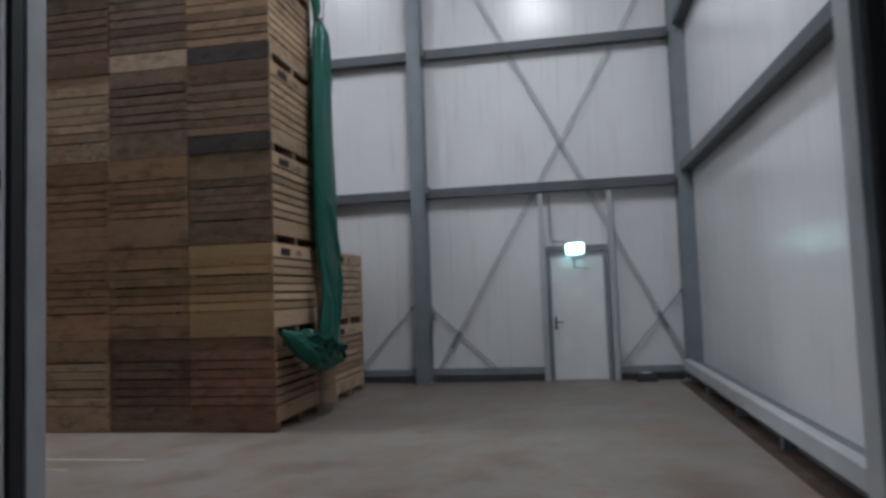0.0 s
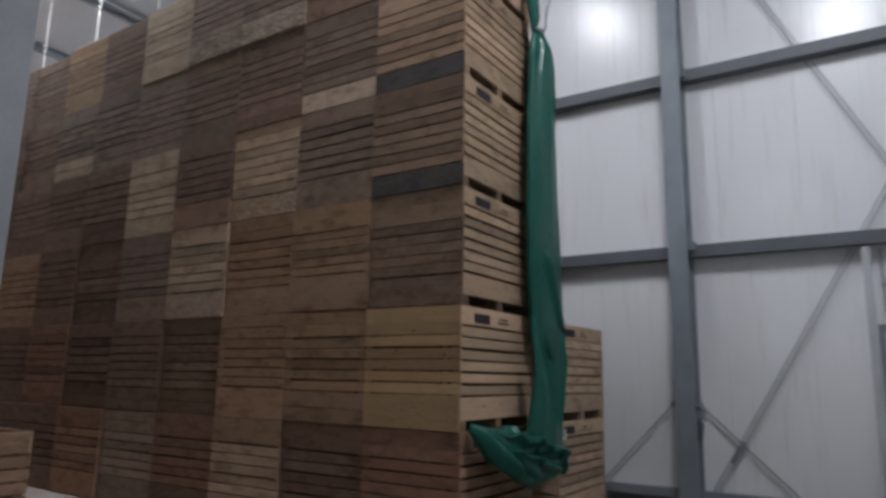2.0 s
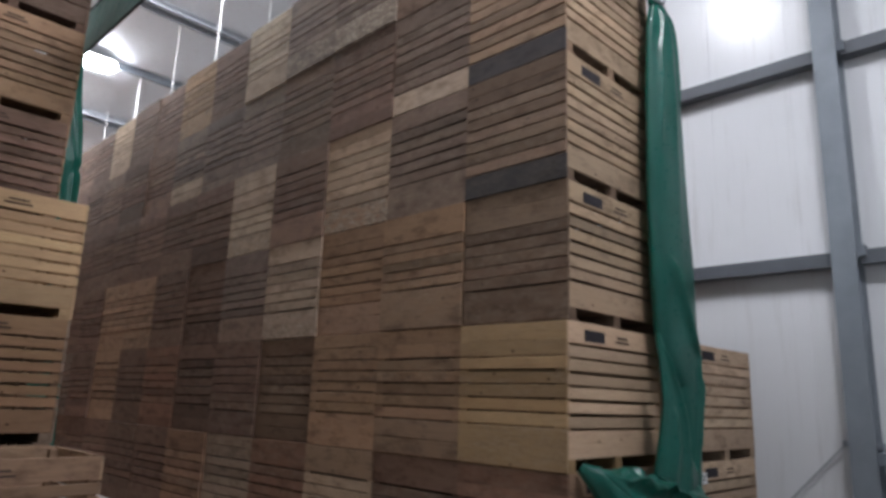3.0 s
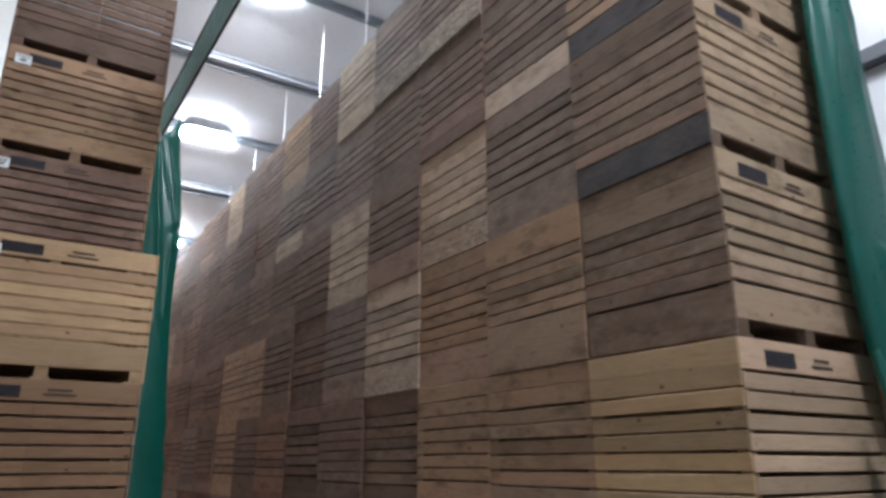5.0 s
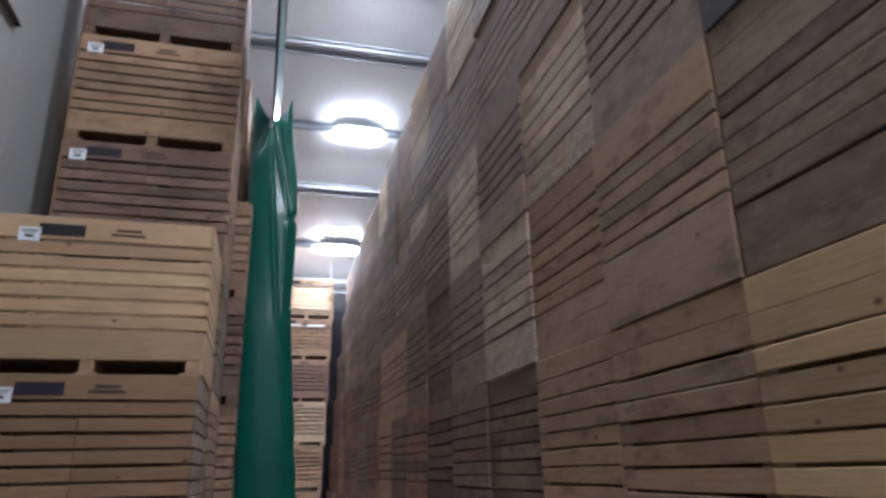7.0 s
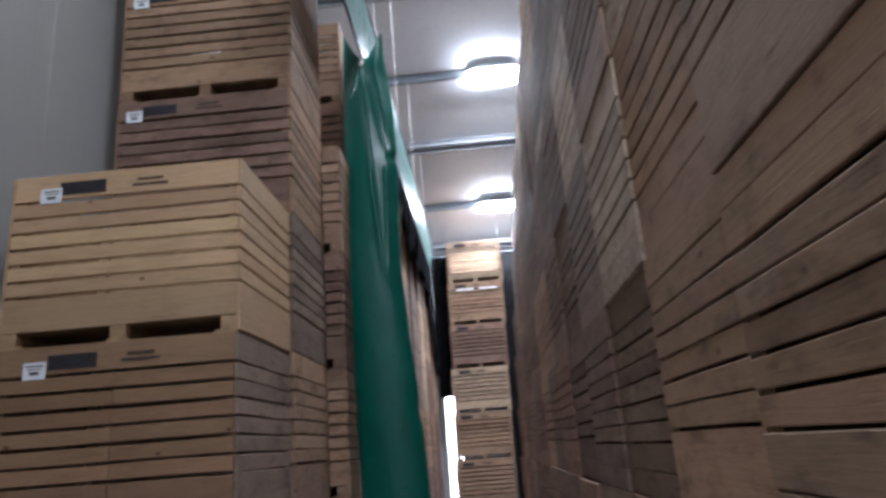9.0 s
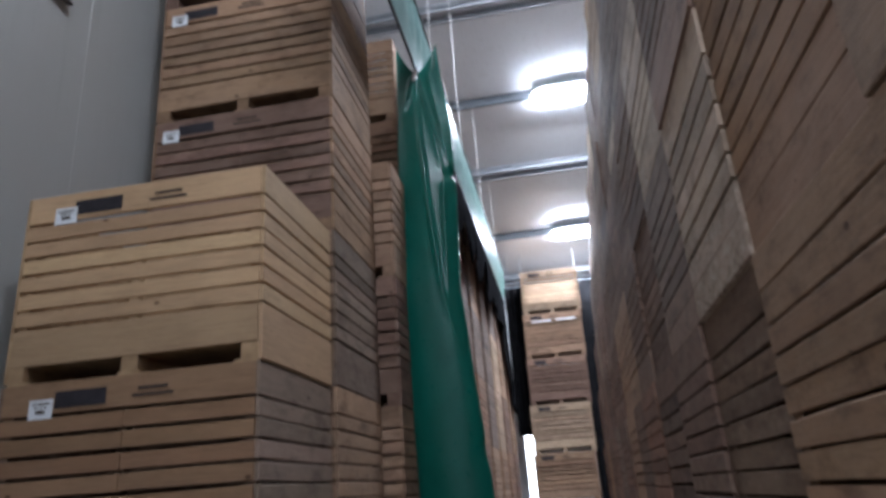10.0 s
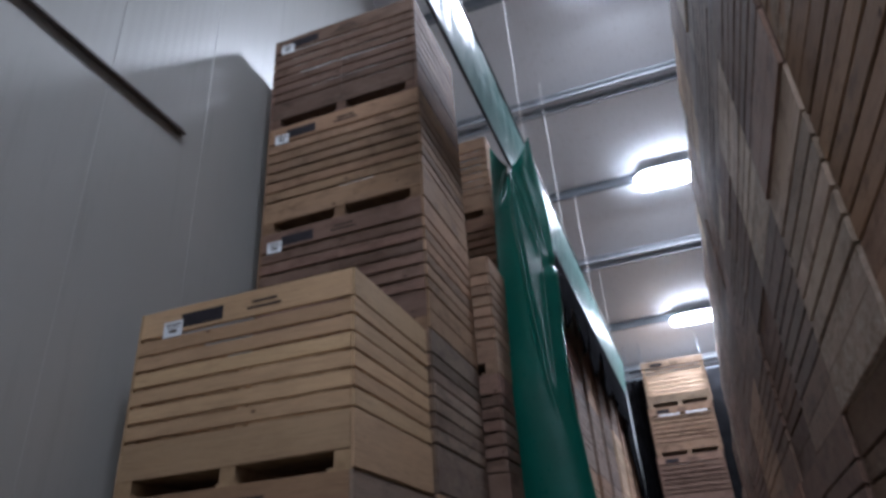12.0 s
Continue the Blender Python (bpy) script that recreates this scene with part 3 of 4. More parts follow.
def pan_bm(w, l, z0, z1, r):
    """An oblong pan with round corners."""
    bm = bmesh.new()
    outline = []
    for cx, cy, a0 in ((w - r, l - r, 0), (r - w, l - r, 90), (r - w, r - l, 180), (w - r, r - l, 270)):
        outline += [(cx + r * math.cos(radians(a0 + k * 18)), cy + r * math.sin(radians(a0 + k * 18))) for k in range(6)]
    rings = [[bm.verts.new((x * f, y * f, z)) for x, y in outline] for f, z in ((0.94, z0), (1.0, z0 + 0.3 * (z1 - z0)), (1.0, z1))]
    n = len(outline)
    for q, t in zip(rings, rings[1:]):
        for k in range(n):
            bm.faces.new((q[k], q[(k + 1) % n], t[(k + 1) % n], t[k]))
    bm.faces.new(rings[0][::-1]), bm.faces.new(rings[-1])
    return bm


def ceiling_lamp(x, y, drop, share):
    z = roof_z(x) - drop
    p = new("ceiling_lamp")
    tagged(p, "lit white oblong lamp under a roof purlin", "ceiling lamp", "ceiling lamps")
    p.location = (x, y, z)
    part("housing", pan_bm(0.375, 0.63, -0.0115, 0.07, 0.26), WHITE, p)
    part("diffuser", pan_bm(0.40, 0.655, -0.034, -0.012, 0.28), LED, p)
    for s in (-0.45, 0.45):
        part("bracket", block(-0.02, 0.02, s - 0.03, s + 0.03, 0.07, drop - 0.018), GALV, p)
    lamp = bpy.data.lights.new("lamp_light", "AREA")
    lamp.shape, lamp.size, lamp.size_y = "RECTANGLE", 0.7, 1.2
    lamp.energy, lamp.color = LAMP_POWER * share, (0.93, 0.96, 1.0)
    o = new("lamp_light", lamp)
    o.matrix_basis = pose(x, y, z - 0.07)
    return p


for x, y, drop, share in LAMPS:
    ceiling_lamp(x, y, drop, share)


# ---- slatted potato crates ----
LX, LY = 1.60, 1.1985        # fork side, plain side
T = 0.022
POST = 0.07
TONES = {
    "pale": (0.463, 0.336, 0.236), "tan": (0.359, 0.234, 0.155), "orange": (0.286, 0.173, 0.114), "russet": (0.239, 0.130, 0.088), "brown": (0.225, 0.139, 0.104),
    "dark": (0.184, 0.114, 0.085), "grey": (0.210, 0.156, 0.128), "umber": (0.179, 0.112, 0.083), "slate": (0.066, 0.059, 0.060), "bark": (0.196, 0.128, 0.088), "cedar": (0.232, 0.156, 0.109),
    "mauve": (0.212, 0.147, 0.113), "ash": (0.372, 0.285, 0.215), "dusk": (0.192, 0.131, 0.097), "yellow": (0.418, 0.276, 0.146), "straw": (0.520, 0.350, 0.200), "honey": (0.275, 0.163, 0.094), "cream": (0.510, 0.356, 0.240),
    "chalk": (0.475, 0.364, 0.272), "oat": (0.375, 0.265, 0.178), "hazel": (0.318, 0.200, 0.121), "smoke": (0.232, 0.168, 0.137), "dun": (0.262, 0.190, 0.142),
}


def board_mesh(length, height, seed, wood):
    """A sawn board with chamfered front edges, its upper and lower edge slightly bowed and askew."""
    r = random.Random(seed * 7919 + int(height * 1000))
    bows = [(r.uniform(-0.004, 0.004), r.uniform(-0.0025, 0.0025)) for k in range(2)]
    bm = bmesh.new()
    rings = []
    for k in range(5):
        u = k / 4 - 0.5
        lo, hi = (c * (1 - 4 * u * u) + d * 2 * u + r.uniform(-0.001, 0.001) for c, d in bows)
        lo, hi = max(lo, -0.006), height + min(hi, 0.006)
        rings.append([bm.verts.new((u * length, y, z)) for y, z in ((0, lo + 0.004), (0.003, lo), (T, lo), (T, hi), (0.003, hi), (0, hi - 0.004))])
    for a, b in zip(rings, rings[1:]):
        for k in range(6):
            bm.faces.new((a[k], b[k], b[(k + 1) % 6], a[(k + 1) % 6]))
    bm.faces.new(rings[0]), bm.faces.new(rings[-1][::-1])
    bmesh.ops.recalc_face_normals(bm, faces=bm.faces[:])
    me = mesh_of(bm, "slat")
    me.materials.append(wood)
    return me


G = 0.017                                              # gap between slats
GF = 0.023                                             # the same on the fork side
FORK = [(1.262 - 0.19, 0.19)] + [(1.262 - 0.19 - 0.118 * (i + 1), 0.118 - GF) for i in range(6)] + [(0.115, 0.249 - GF)]

WIDE = [FORK[0]] + [(z, h - 0.016) for z, h in FORK[1:]]   # more open boards


def side_rows(top, pitch, n):
    """Boards of a plain side, top board first: (base, height)."""
    base = 1.262 - top - pitch * n
    return [(1.262 - top, top)] + [(1.262 - top - pitch * (i + 1), pitch - G) for i in range(n)] + [(0.012, base - 0.012 - G)]


SIDES = [side_rows(0.292, 0.1205, 5), side_rows(0.300, 0.119, 5), side_rows(0.285, 0.118, 5), side_rows(0.353, 0.1136, 5), side_rows(0.215, 0.119, 6), side_rows(0.215, 0.131, 5), side_rows(0.192, 0.118, 6),
         side_rows(0.280, 0.1205, 6), side_rows(0.303, 0.1035, 5), side_rows(0.278, 0.134, 5), side_rows(0.250, 0.129, 5), side_rows(0.227, 0.126, 6)]
MESHES = {}
rnd = random.Random(11)


def board(length, height, wood):
    key = (round(length, 3), round(height, 3), rnd.randrange(5), wood)
    if key not in MESHES:
        MESHES[key] = board_mesh(*key)
    return MESHES[key]


def frame_mesh(hidden):
    """Corner posts, floor and bearers, and solid sheets for the sides in hidden."""
    bm = bmesh.new()
    hx, hy = LX / 2 - T, LY / 2 - T
    for sx in (-1, 1):
        for sy in (-1, 1):
            x0, x1 = sorted((sx * hx, sx * (hx - POST)))
            y0, y1 = sorted((sy * hy, sy * (hy - POST)))
            box_bm(bm, x0, x1, y0, y1, 0.115, 1.24)
    for x in (-hx + 0.051, 0, hx - 0.051):
        box_bm(bm, x - 0.05, x + 0.05, -LY / 2 + 0.001, LY / 2 - 0.001, 0.02, 0.114)
    for x in (-hx + 0.071, 0, hx - 0.071):
        box_bm(bm, x - 0.07, x + 0.07, -LY / 2 + 0.002, LY / 2 - 0.002, 0.0, 0.019)
    box_bm(bm, -hx, hx, -hy, hy, 0.1145, 0.136)
    # sides against a neighbour are solid sheets, added to block light through the slats
    for key, sgn in (("fork-", -1), ("fork+", 1)):
        if key in hidden:
            y0, y1 = sorted((sgn * LY / 2, sgn * (LY / 2 - T)))
            box_bm(bm, -LX / 2 + T, LX / 2 - T, y0, y1, 0.115, 1.262)
    for key, sgn in (("side-", -1), ("side+", 1)):
        if key in hidden:
            x0, x1 = sorted((sgn * LX / 2, sgn * (LX / 2 - T)))
            box_bm(bm, x0, x1, -LY / 2, LY / 2, 0.012, 1.262)
    me = mesh_of(bm, "frame")
    me.materials.append(FRAMING)
    return me


FRAMES = {}


def jitter(c, amount=0.12):
    k = (1 + rnd.uniform(-amount, amount)) * (0.76 if rnd.random() < 0.14 else 1.0)
    return tuple(max(0.01, v * k * (1 + rnd.uniform(-0.02, 0.02))) for v in c)


def plate_parts(box, paper, shift):
    y = -LY / 2
    x = -0.42 + shift + rnd.uniform(-0.03, 0.03)
    part("plate", PLATE_ME, PLATE, box, "dark name plate", Matrix.Translation((x, y - 0.004, 1.10)))
    for line in LINES_ME:
        part("stencil", line, INK, box, "faded stencilled line", Matrix.Translation((0.05 + shift, y - 0.005, 1.105)))
    if paper:
        lab = part("paper_label", PAPER_ME, PAPER, box, "white paper label", Matrix.Translation((-0.64 + shift, y - 0.0055, 1.045)))
        part("print", PRINT_ME, INK, lab)


PLATE_ME = mesh_of(block(-0.16, 0.16, -0.002, 0.001, 0.0, 0.10), "plate")
PAPER_ME = mesh_of(block(-0.075, 0.075, -0.002, 0.002, 0.0, 0.115), "paper_label")
bm = bmesh.new()
for z, w, h in ((0.085, 0.055, 0.010), (0.066, 0.045, 0.007), (0.03, 0.03, 0.022)):
    box_bm(bm, -w, w, -0.0035, -0.0022, z, z + h)
PRINT_ME = mesh_of(bm, "print")
# two faded lines of unreadable lettering
LINES_ME = [mesh_of(block(-0.09, 0.09, -0.0012, 0.0005, 0.058, 0.078), "stencil"), mesh_of(block(-0.125, 0.125, -0.0012, 0.0005, 0.018, 0.036), "stencil")]


def crate(x, y, level, tone, shown, label, group, bottom=None, top=None, plate=False, paper=False, twist=None, split=False, front=None, stretch=1.0, pitch=H, crust=0.0, rows_of=None, middle=None, shift=0.0):
    """A crate with its base centre at (x, y). Its fork side faces +x of the hall, its plain sides face the aisle."""
    base = new("potato_crate")
    tagged(base, label, "crate", group)
    tw = rnd.uniform(-0.18, 0.18) if twist is None else twist
    base.matrix_basis = pose(x + rnd.uniform(-0.002, 0.002), y + rnd.uniform(-1, 1) * (0.007 if stretch > 1 else 0.02), level * pitch, 0, 0, 90 + tw) @ Matrix.Diagonal((stretch, 1, pitch / 1.262, 1))
    c = TONES[tone]
    hidden = frozenset({"fork-", "fork+", "side-", "side+"} - set(shown))
    if hidden not in FRAMES:
        FRAMES[hidden] = frame_mesh(hidden)
    part("frame", FRAMES[hidden], FRAMING, base, "", None, tuple(v * 0.85 for v in c))
    layout = SIDES[rows_of] if rows_of is not None else rnd.choice(SIDES[:3] + SIDES[:6])
    for key in shown:
        rows = (WIDE if group == "crates at the aisle's end" else FORK) if key.startswith("fork") else layout
        wood = NEW_WOOD if (front if front and key == "fork-" else tone) in ("straw", "cream", "yellow", "honey") else WOOD
        for i, (z, h) in enumerate(rows):
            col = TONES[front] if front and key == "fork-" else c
            if i == len(rows) - 1 and bottom and key != "fork-":
                col = TONES[bottom]
            if i == 0 and top and key != "fork-":
                col = TONES[top]
            if 0 < i < len(rows) - 1 and middle and key != "fork-":
                col = TONES[middle]
            col = jitter(col, 0.06 if tone in ("straw", "cream") else 0.13)
            if crust > 0 and key != "fork-" and i >= len(rows) - 2:
                col = (*col, 1 - crust * (1.0 if i == len(rows) - 1 else 0.35))
            elif tone not in ("straw", "cream", "honey") and key != "fork-":
                col = (*col, 1 - rnd.uniform(0.0, 0.22))
            elif crust < 0:
                col = (*col, 1 + crust * rnd.uniform(0.4, 1.0))
            dz = rnd.uniform(-0.003, 0.003) if 0 < i < len(rows) - 1 else 0
            out = rnd.uniform(0, 0.004)
            if key.startswith("fork"):
                s = -1 if key == "fork-" else 1
                ln = LX - 2 * T - 0.003
                pieces = [(0, ln)] if not split or i in (0,) else [(-ln / 4, ln / 2 - 0.005), (ln / 4, ln / 2 - 0.005)]
                for cx, ln in pieces:
                    m = pose(cx, s * (LY / 2 - T) if s > 0 else -LY / 2, z + dz, 0, rnd.uniform(-0.12, 0.12), 0) @ Matrix.Translation((0, out * s, 0))
                    part("slat", board(ln, h, wood), wood, base, "", m, col)
            else:
                s = -1 if key == "side-" else 1
                cut = h * rnd.uniform(0.4, 0.6) if h > 0.27 and rnd.random() < 0.7 else 0
                for z0, hh in ((z, cut - 0.002), (z + cut, h - cut)) if cut else ((z, h),):
                    m = pose(s * (LX / 2), 0, z0 + dz, rnd.uniform(-0.08, 0.08), 0, 90 if s > 0 else -90) @ Matrix.Translation((0, -out, 0))
                    k = rnd.uniform(0.92, 1.06) if cut else 1.0
                    part("slat", board(LY, round(hh, 2), wood), wood, base, "", m, (*(v * k for v in col[:3]), *col[3:]))
    if plate:
        plate_parts(base, paper, shift)
    return base


# the long stack: columns from the open floor to the far end, bottom row first
# far upper crates are toned darker: the dimness there is in their colour
RIGHT = [
    "russet umber pale russet ash orange dark dark brown dark brown grey dark brown tan umber",
    "yellow hazel hazel bark dark umber russet umber tan dark grey brown umber tan dark brown",
    "bark hazel hazel chalk grey dark dark tan tan dark brown dark brown dark umber dark",
    "cedar mauve pale dark chalk dark dark brown dark dark dark brown brown ash dark brown",
    "tan mauve dark dusk smoke smoke smoke brown dark brown dark brown dark umber brown dark",
    "tan brown smoke smoke chalk dark hazel dark umber pale dark brown umber dark brown umber",
]
BOTTOMS = {(0, 2): "cedar", (0, 3): "slate", (0, 4): "slate", (1, 4): "chalk", (3, 2): "chalk", (2, 3): "tan", (3, 3): "brown", (1, 1): "tan", (1, 2): "tan", (2, 1): "hazel", (2, 2): "tan", (2, 4): "brown", (4, 2): "mauve",
           (6, 4): "chalk", (0, 1): "yellow"}
TOPS = {(0, 2): "cedar", (2, 4): "umber", (3, 3): "umber", (1, 0): "umber", (2, 0): "tan", (1, 1): "hazel"}
MIDDLES = {(1, 2): "hazel", (2, 2): "hazel"}
LAYOUT = {(0, 0): 0, (0, 1): 0, (1, 1): 0, (2, 1): 2, (3, 1): 4, (0, 2): 3, (1, 2): 8, (2, 2): 0, (3, 2): 10, (0, 3): 7, (1, 3): 5, (2, 3): 9, (3, 3): 10, (4, 3): 9, (0, 4): 7, (1, 4): 11, (2, 4): 0, (3, 4): 4, (1, 0): 0, (2, 0): 0}
CRUSTED = {(3, 2): 0.85, (2, 3): 0.95, (2, 5): 0.95, (4, 3): 0.8, (3, 5): 0.7, (0, 1): 0.25, (7, 2): 0.4}
X0 = -3.385
SEEN = {"bark": "dark weathered brown", "cedar": "mid-brown", "mauve": "grey-brown", "ash": "ash-grey", "dusk": "dark weathered", "pale": "weathered pale", "tan": "tan", "orange": "warm brown", "russet": "reddish brown", "umber": "dark umber-brown", "brown": "brown", "dark": "dark brown", "grey": "grey-brown", "yellow": "yellowish", "straw": "new straw-coloured", "cream": "cream-coloured", "chalk": "chalky pale", "hazel": "hazel-brown", "smoke": "smoky grey-brown", "dun": "dull brown", "honey": "honey-coloured"}
for lev, row in enumerate(RIGHT):
    for col, tone in enumerate(row.split()):
        cx = X0 - 1.205 * (col + 0.5)
        shown = ["side-"] + (["fork-"] if col == 0 else [])
        # fork ends take paler tones, the lamp light on them put into the colour
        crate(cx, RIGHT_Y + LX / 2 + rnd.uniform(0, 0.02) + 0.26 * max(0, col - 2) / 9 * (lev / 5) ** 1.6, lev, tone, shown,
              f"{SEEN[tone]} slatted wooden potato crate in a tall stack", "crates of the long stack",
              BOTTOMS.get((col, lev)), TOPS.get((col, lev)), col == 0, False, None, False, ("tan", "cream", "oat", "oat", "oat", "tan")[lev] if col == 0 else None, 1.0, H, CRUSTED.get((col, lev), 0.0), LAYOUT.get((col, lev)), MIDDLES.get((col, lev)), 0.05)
# two crates behind, by the gable wall
for lev, tone in enumerate(("pale", "pale")):
    crate(X0 - 0.60, 11.43 + LX / 2, lev, tone, ["side-", "fork-"], "pale tan slatted wooden potato crate near the gable wall", "crates near the gable wall", None, None, True, lev == 0)

# the opposite stack
LYC = LEFT_Y - LX / 2


def left_column(xf, y_off, tones, group, shown, split=(), papers=(), fronts=(), pitch=1.23):
    for lev, tone in enumerate(tones):
        crate(xf - LY / 2, LYC + y_off, lev, tone, ["fork-", "side+", "fork+", "side-"] if len(fronts) == lev + 1 == 6 else shown, f"{SEEN[tone]} slatted wooden potato crate with a dark name plate", group,
              None, None, "fork-" in shown, lev in papers, None, lev in split, fronts[lev] if fronts else None, 1.03, pitch, -0.10 if len(fronts) == 6 and lev > 2 else 0.0, 6, None, 0.12 if len(fronts) == 3 else 0.0)


left_column(-6.35, 0.0, ("tan",), "crates of the opposite stack", ["fork-", "side+", "fork+", "side-"])
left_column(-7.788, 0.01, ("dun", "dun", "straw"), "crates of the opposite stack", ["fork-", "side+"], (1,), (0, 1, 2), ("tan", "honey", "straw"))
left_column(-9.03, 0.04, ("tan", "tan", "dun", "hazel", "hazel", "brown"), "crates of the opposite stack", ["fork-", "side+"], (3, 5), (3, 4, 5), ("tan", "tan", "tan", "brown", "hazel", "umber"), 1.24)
left_column(-10.30, 0.22, ("tan", "tan", "brown", "tan"), "crates of the opposite stack", ["fork-", "side+"])
mixes = ["tan", "brown", "orange", "pale", "grey", "tan", "brown"]
for i in range(9):
    left_column(-11.52 - 1.215 * i, 0.04 + 0.04 * i, [rnd.choice(mixes) for k in range(6)], "crates of the opposite stack", ["side+"] + (["fork-"] if i == 0 else []))
# stack at the end of the aisle
for lev, tone in enumerate(("tan", "tan", "pale", "brown", "tan", "pale")):
    crate(-22.84 - LY / 2, 7.50 - 0.04 * (5 - lev) + LX / 2, lev, tone, ["fork-", "side+"], f"{SEEN[tone]} slatted wooden potato crate across the aisle's end", "crates at the aisle's end", None, None, True, False)


# ---- tarpaulins ----
def tube_mesh(name, spine, folds, seed, sides=56, steps=90, sharp=0.35, crown=0.0, creases=(), pinches=(), ripple=0.02):
    """A gathered hanging sheet: spine rows (s, centre x, y, z, half width, half depth); folds: number of pleats round it."""
    r = random.Random(seed)
    ph = [r.uniform(0, 6.28) for k in range(8)]
    ss = [q[0] for q in spine]
    rows = []
    for i in range(steps + 1):
        s = ss[0] + (ss[-1] - ss[0]) * i / steps
        vals = [float(np.interp(s, ss, [q[k] for q in spine])) for k in range(1, 6)]
        rows.append((s, *vals))
    # soften the corners of the spine
    arr = np.array(rows)
    for k in range(6):
        arr[1:-1, 1:] = (arr[:-2, 1:] + 2 * arr[1:-1, 1:] + arr[2:, 1:]) / 4
    bm = bmesh.new()
    rings = []
    for i, (s, x, y, z, w, d) in enumerate(arr):
        j0, j1 = max(i - 1, 0), min(i + 1, steps)
        t = Vector(arr[j1, 1:4] - arr[j0, 1:4]).normalized()
        side = Vector((0, 1, 0)) - t * t.y
        side = side.normalized() if side.length > 0.2 else Vector((0, 0, 1))
        out = side.cross(t).normalized()
        if out.x < 0:
            out = -out
        ring = []
        for k in range(sides):
            a = 2 * math.pi * k / sides
            pleat = 1 + sharp * 0.5 * math.sin(folds * a + ph[0] + 0.7 * math.sin(1.3 * s + ph[1])) + sharp * 0.3 * math.sin((folds + 3) * a + ph[2] + 1.9 * s)
            crease = ripple * math.sin(5.1 * s + 3 * a + ph[3]) + ripple * noise.noise((s * 1.6, 2 * math.cos(a), 2 * math.sin(a) + seed))
            p = Vector((x, y, z)) + side * math.cos(a) * w * (1 + crease) + out * math.sin(a) * d * (pleat + crease)
            p.z += crown * abs(math.cos(a)) ** 1.6 * math.exp(-(s - ss[0]) / 0.22)
            u = math.cos(a)
            if math.sin(a) > 0:
                for path, amp, width in creases:
                    lo, hi = path[0][0], path[-1][0]
                    if lo < s < hi:
                        uc = float(np.interp(s, [q[0] for q in path], [q[1] for q in path]))
                        f = min(1.0, (s - lo) / 0.12, (hi - s) / (0.35 * (hi - lo)))
                        p += out * amp * f * math.exp(-abs((u - uc) / width) ** 1.4)
            for s0, reach, u0, depth in pinches:
                f = math.exp(-((s - s0) / reach) ** 2) * max(0.0, min(1.0, (u - u0) / (1 - u0)))
                p -= side * depth * f + out * depth * 0.8 * f
            ring.append(bm.verts.new(p))
        rings.append(ring)
    for q, s in zip(rings, rings[1:]):
        for k in range(sides):
            bm.faces.new((q[k], q[(k + 1) % sides], s[(k + 1) % sides], s[k]))
    if crown < 0.2:
        bm.faces.new(rings[0][::-1])
    bm.faces.new(rings[-1])
    return mesh_of(bm, name, 0, True)


RB_Y, RB_Z, RA_Y, RA_Z = 7.03, 6.54, 7.10, 7.40
XT = -11.25
tarp = new("hanging_tarpaulin")
tagged(tarp, "gathered glossy green tarpaulin hanging from a rail to the floor", "tarpaulin", "green tarpaulins")
part("sheet", tube_mesh("sheet", [(0, XT, 7.03, 6.55, 0.255, 0.06), (0.12, XT, 7.03, 6.45, 0.27, 0.085), (0.5, XT + .03, 7.05, 6.11, 0.295, 0.11), (1.0, XT + .12, 7.08, 5.63, 0.325, 0.13), (1.7, XT + .26, 7.10, 4.98, 0.322, 0.13),
                                  (3.1, XT + .42, 7.09, 3.55, 0.31, 0.12), (4.9, XT + .42, 7.20, 1.68, 0.35, 0.13), (6.6, XT + .42, 7.25, 0.01, 0.36, 0.16)], 2, 3, 128, 220, 0.07, 0.42,
                                 (([(0.02, -0.12), (0.3, -0.4), (0.8, -0.8)], 0.045, 0.09), ([(0.02, -0.1), (1.0, -0.12), (2.0, 0.05), (3.0, 0.4), (3.6, 0.7)], 0.040, 0.08),
                                  ([(0.02, -0.08), (0.9, 0.3), (1.75, 0.62)], 0.030, 0.06), ([(0.1, 0.5), (1.2, 0.7), (1.8, 0.9)], 0.035, 0.08), ([(1.75, 0.62), (2.5, 0.6), (3.2, 0.62)], 0.030, 0.10)),
                                 ((1.68, 0.06, 0.55, 0.03), (4.6, 0.12, 0.5, 0.02)), 0.012), TARP, tarp)
bm = bmesh.new()
rod_bm(bm, [(XT + 0.12, 7.0, 6.41), (XT + 0.12, 7.01, 6.50), (XT + 0.05, 7.02, 6.58)], 0.024, 8)
part("tie", bm, CORD, tarp, "white cord knot")

strip = new("tarpaulin_strip")
tagged(strip, "long glossy green tarpaulin strip slung between two rails", "tarpaulin", "green tarpaulins")
bm = bmesh.new()
nx, ny = 560, 14
grid = []
for i in range(nx + 1):
    x = -6.0 + (-22.3 + 6.0) * i / nx
    row = []
    for j in range(ny + 1):
        f = j / ny
        sag = 0.022 * math.sin(math.pi * f) * (1 + 0.8 * noise.noise((x * 1.3, 0, 0)))
        wr = 0.014 * noise.noise((x * 2.2 + f * 1.5, f * 1.6, 4.0)) + 0.008 * math.sin(x * 13 + 5 * noise.noise((x, f, 1)) + f * 3) + 0.018 * abs(noise.noise((x * 6.5 + f * 4, f * 4.0, 2))) + 0.009 * noise.noise((x * 15, f * 8, 5))
        row.append(bm.verts.new((x, RA_Y + (RB_Y - RA_Y) * f + sag + wr * math.sin(math.pi * min(1, f + 0.1)), RA_Z + (RB_Z - RA_Z) * f)))
    grid.append(row)
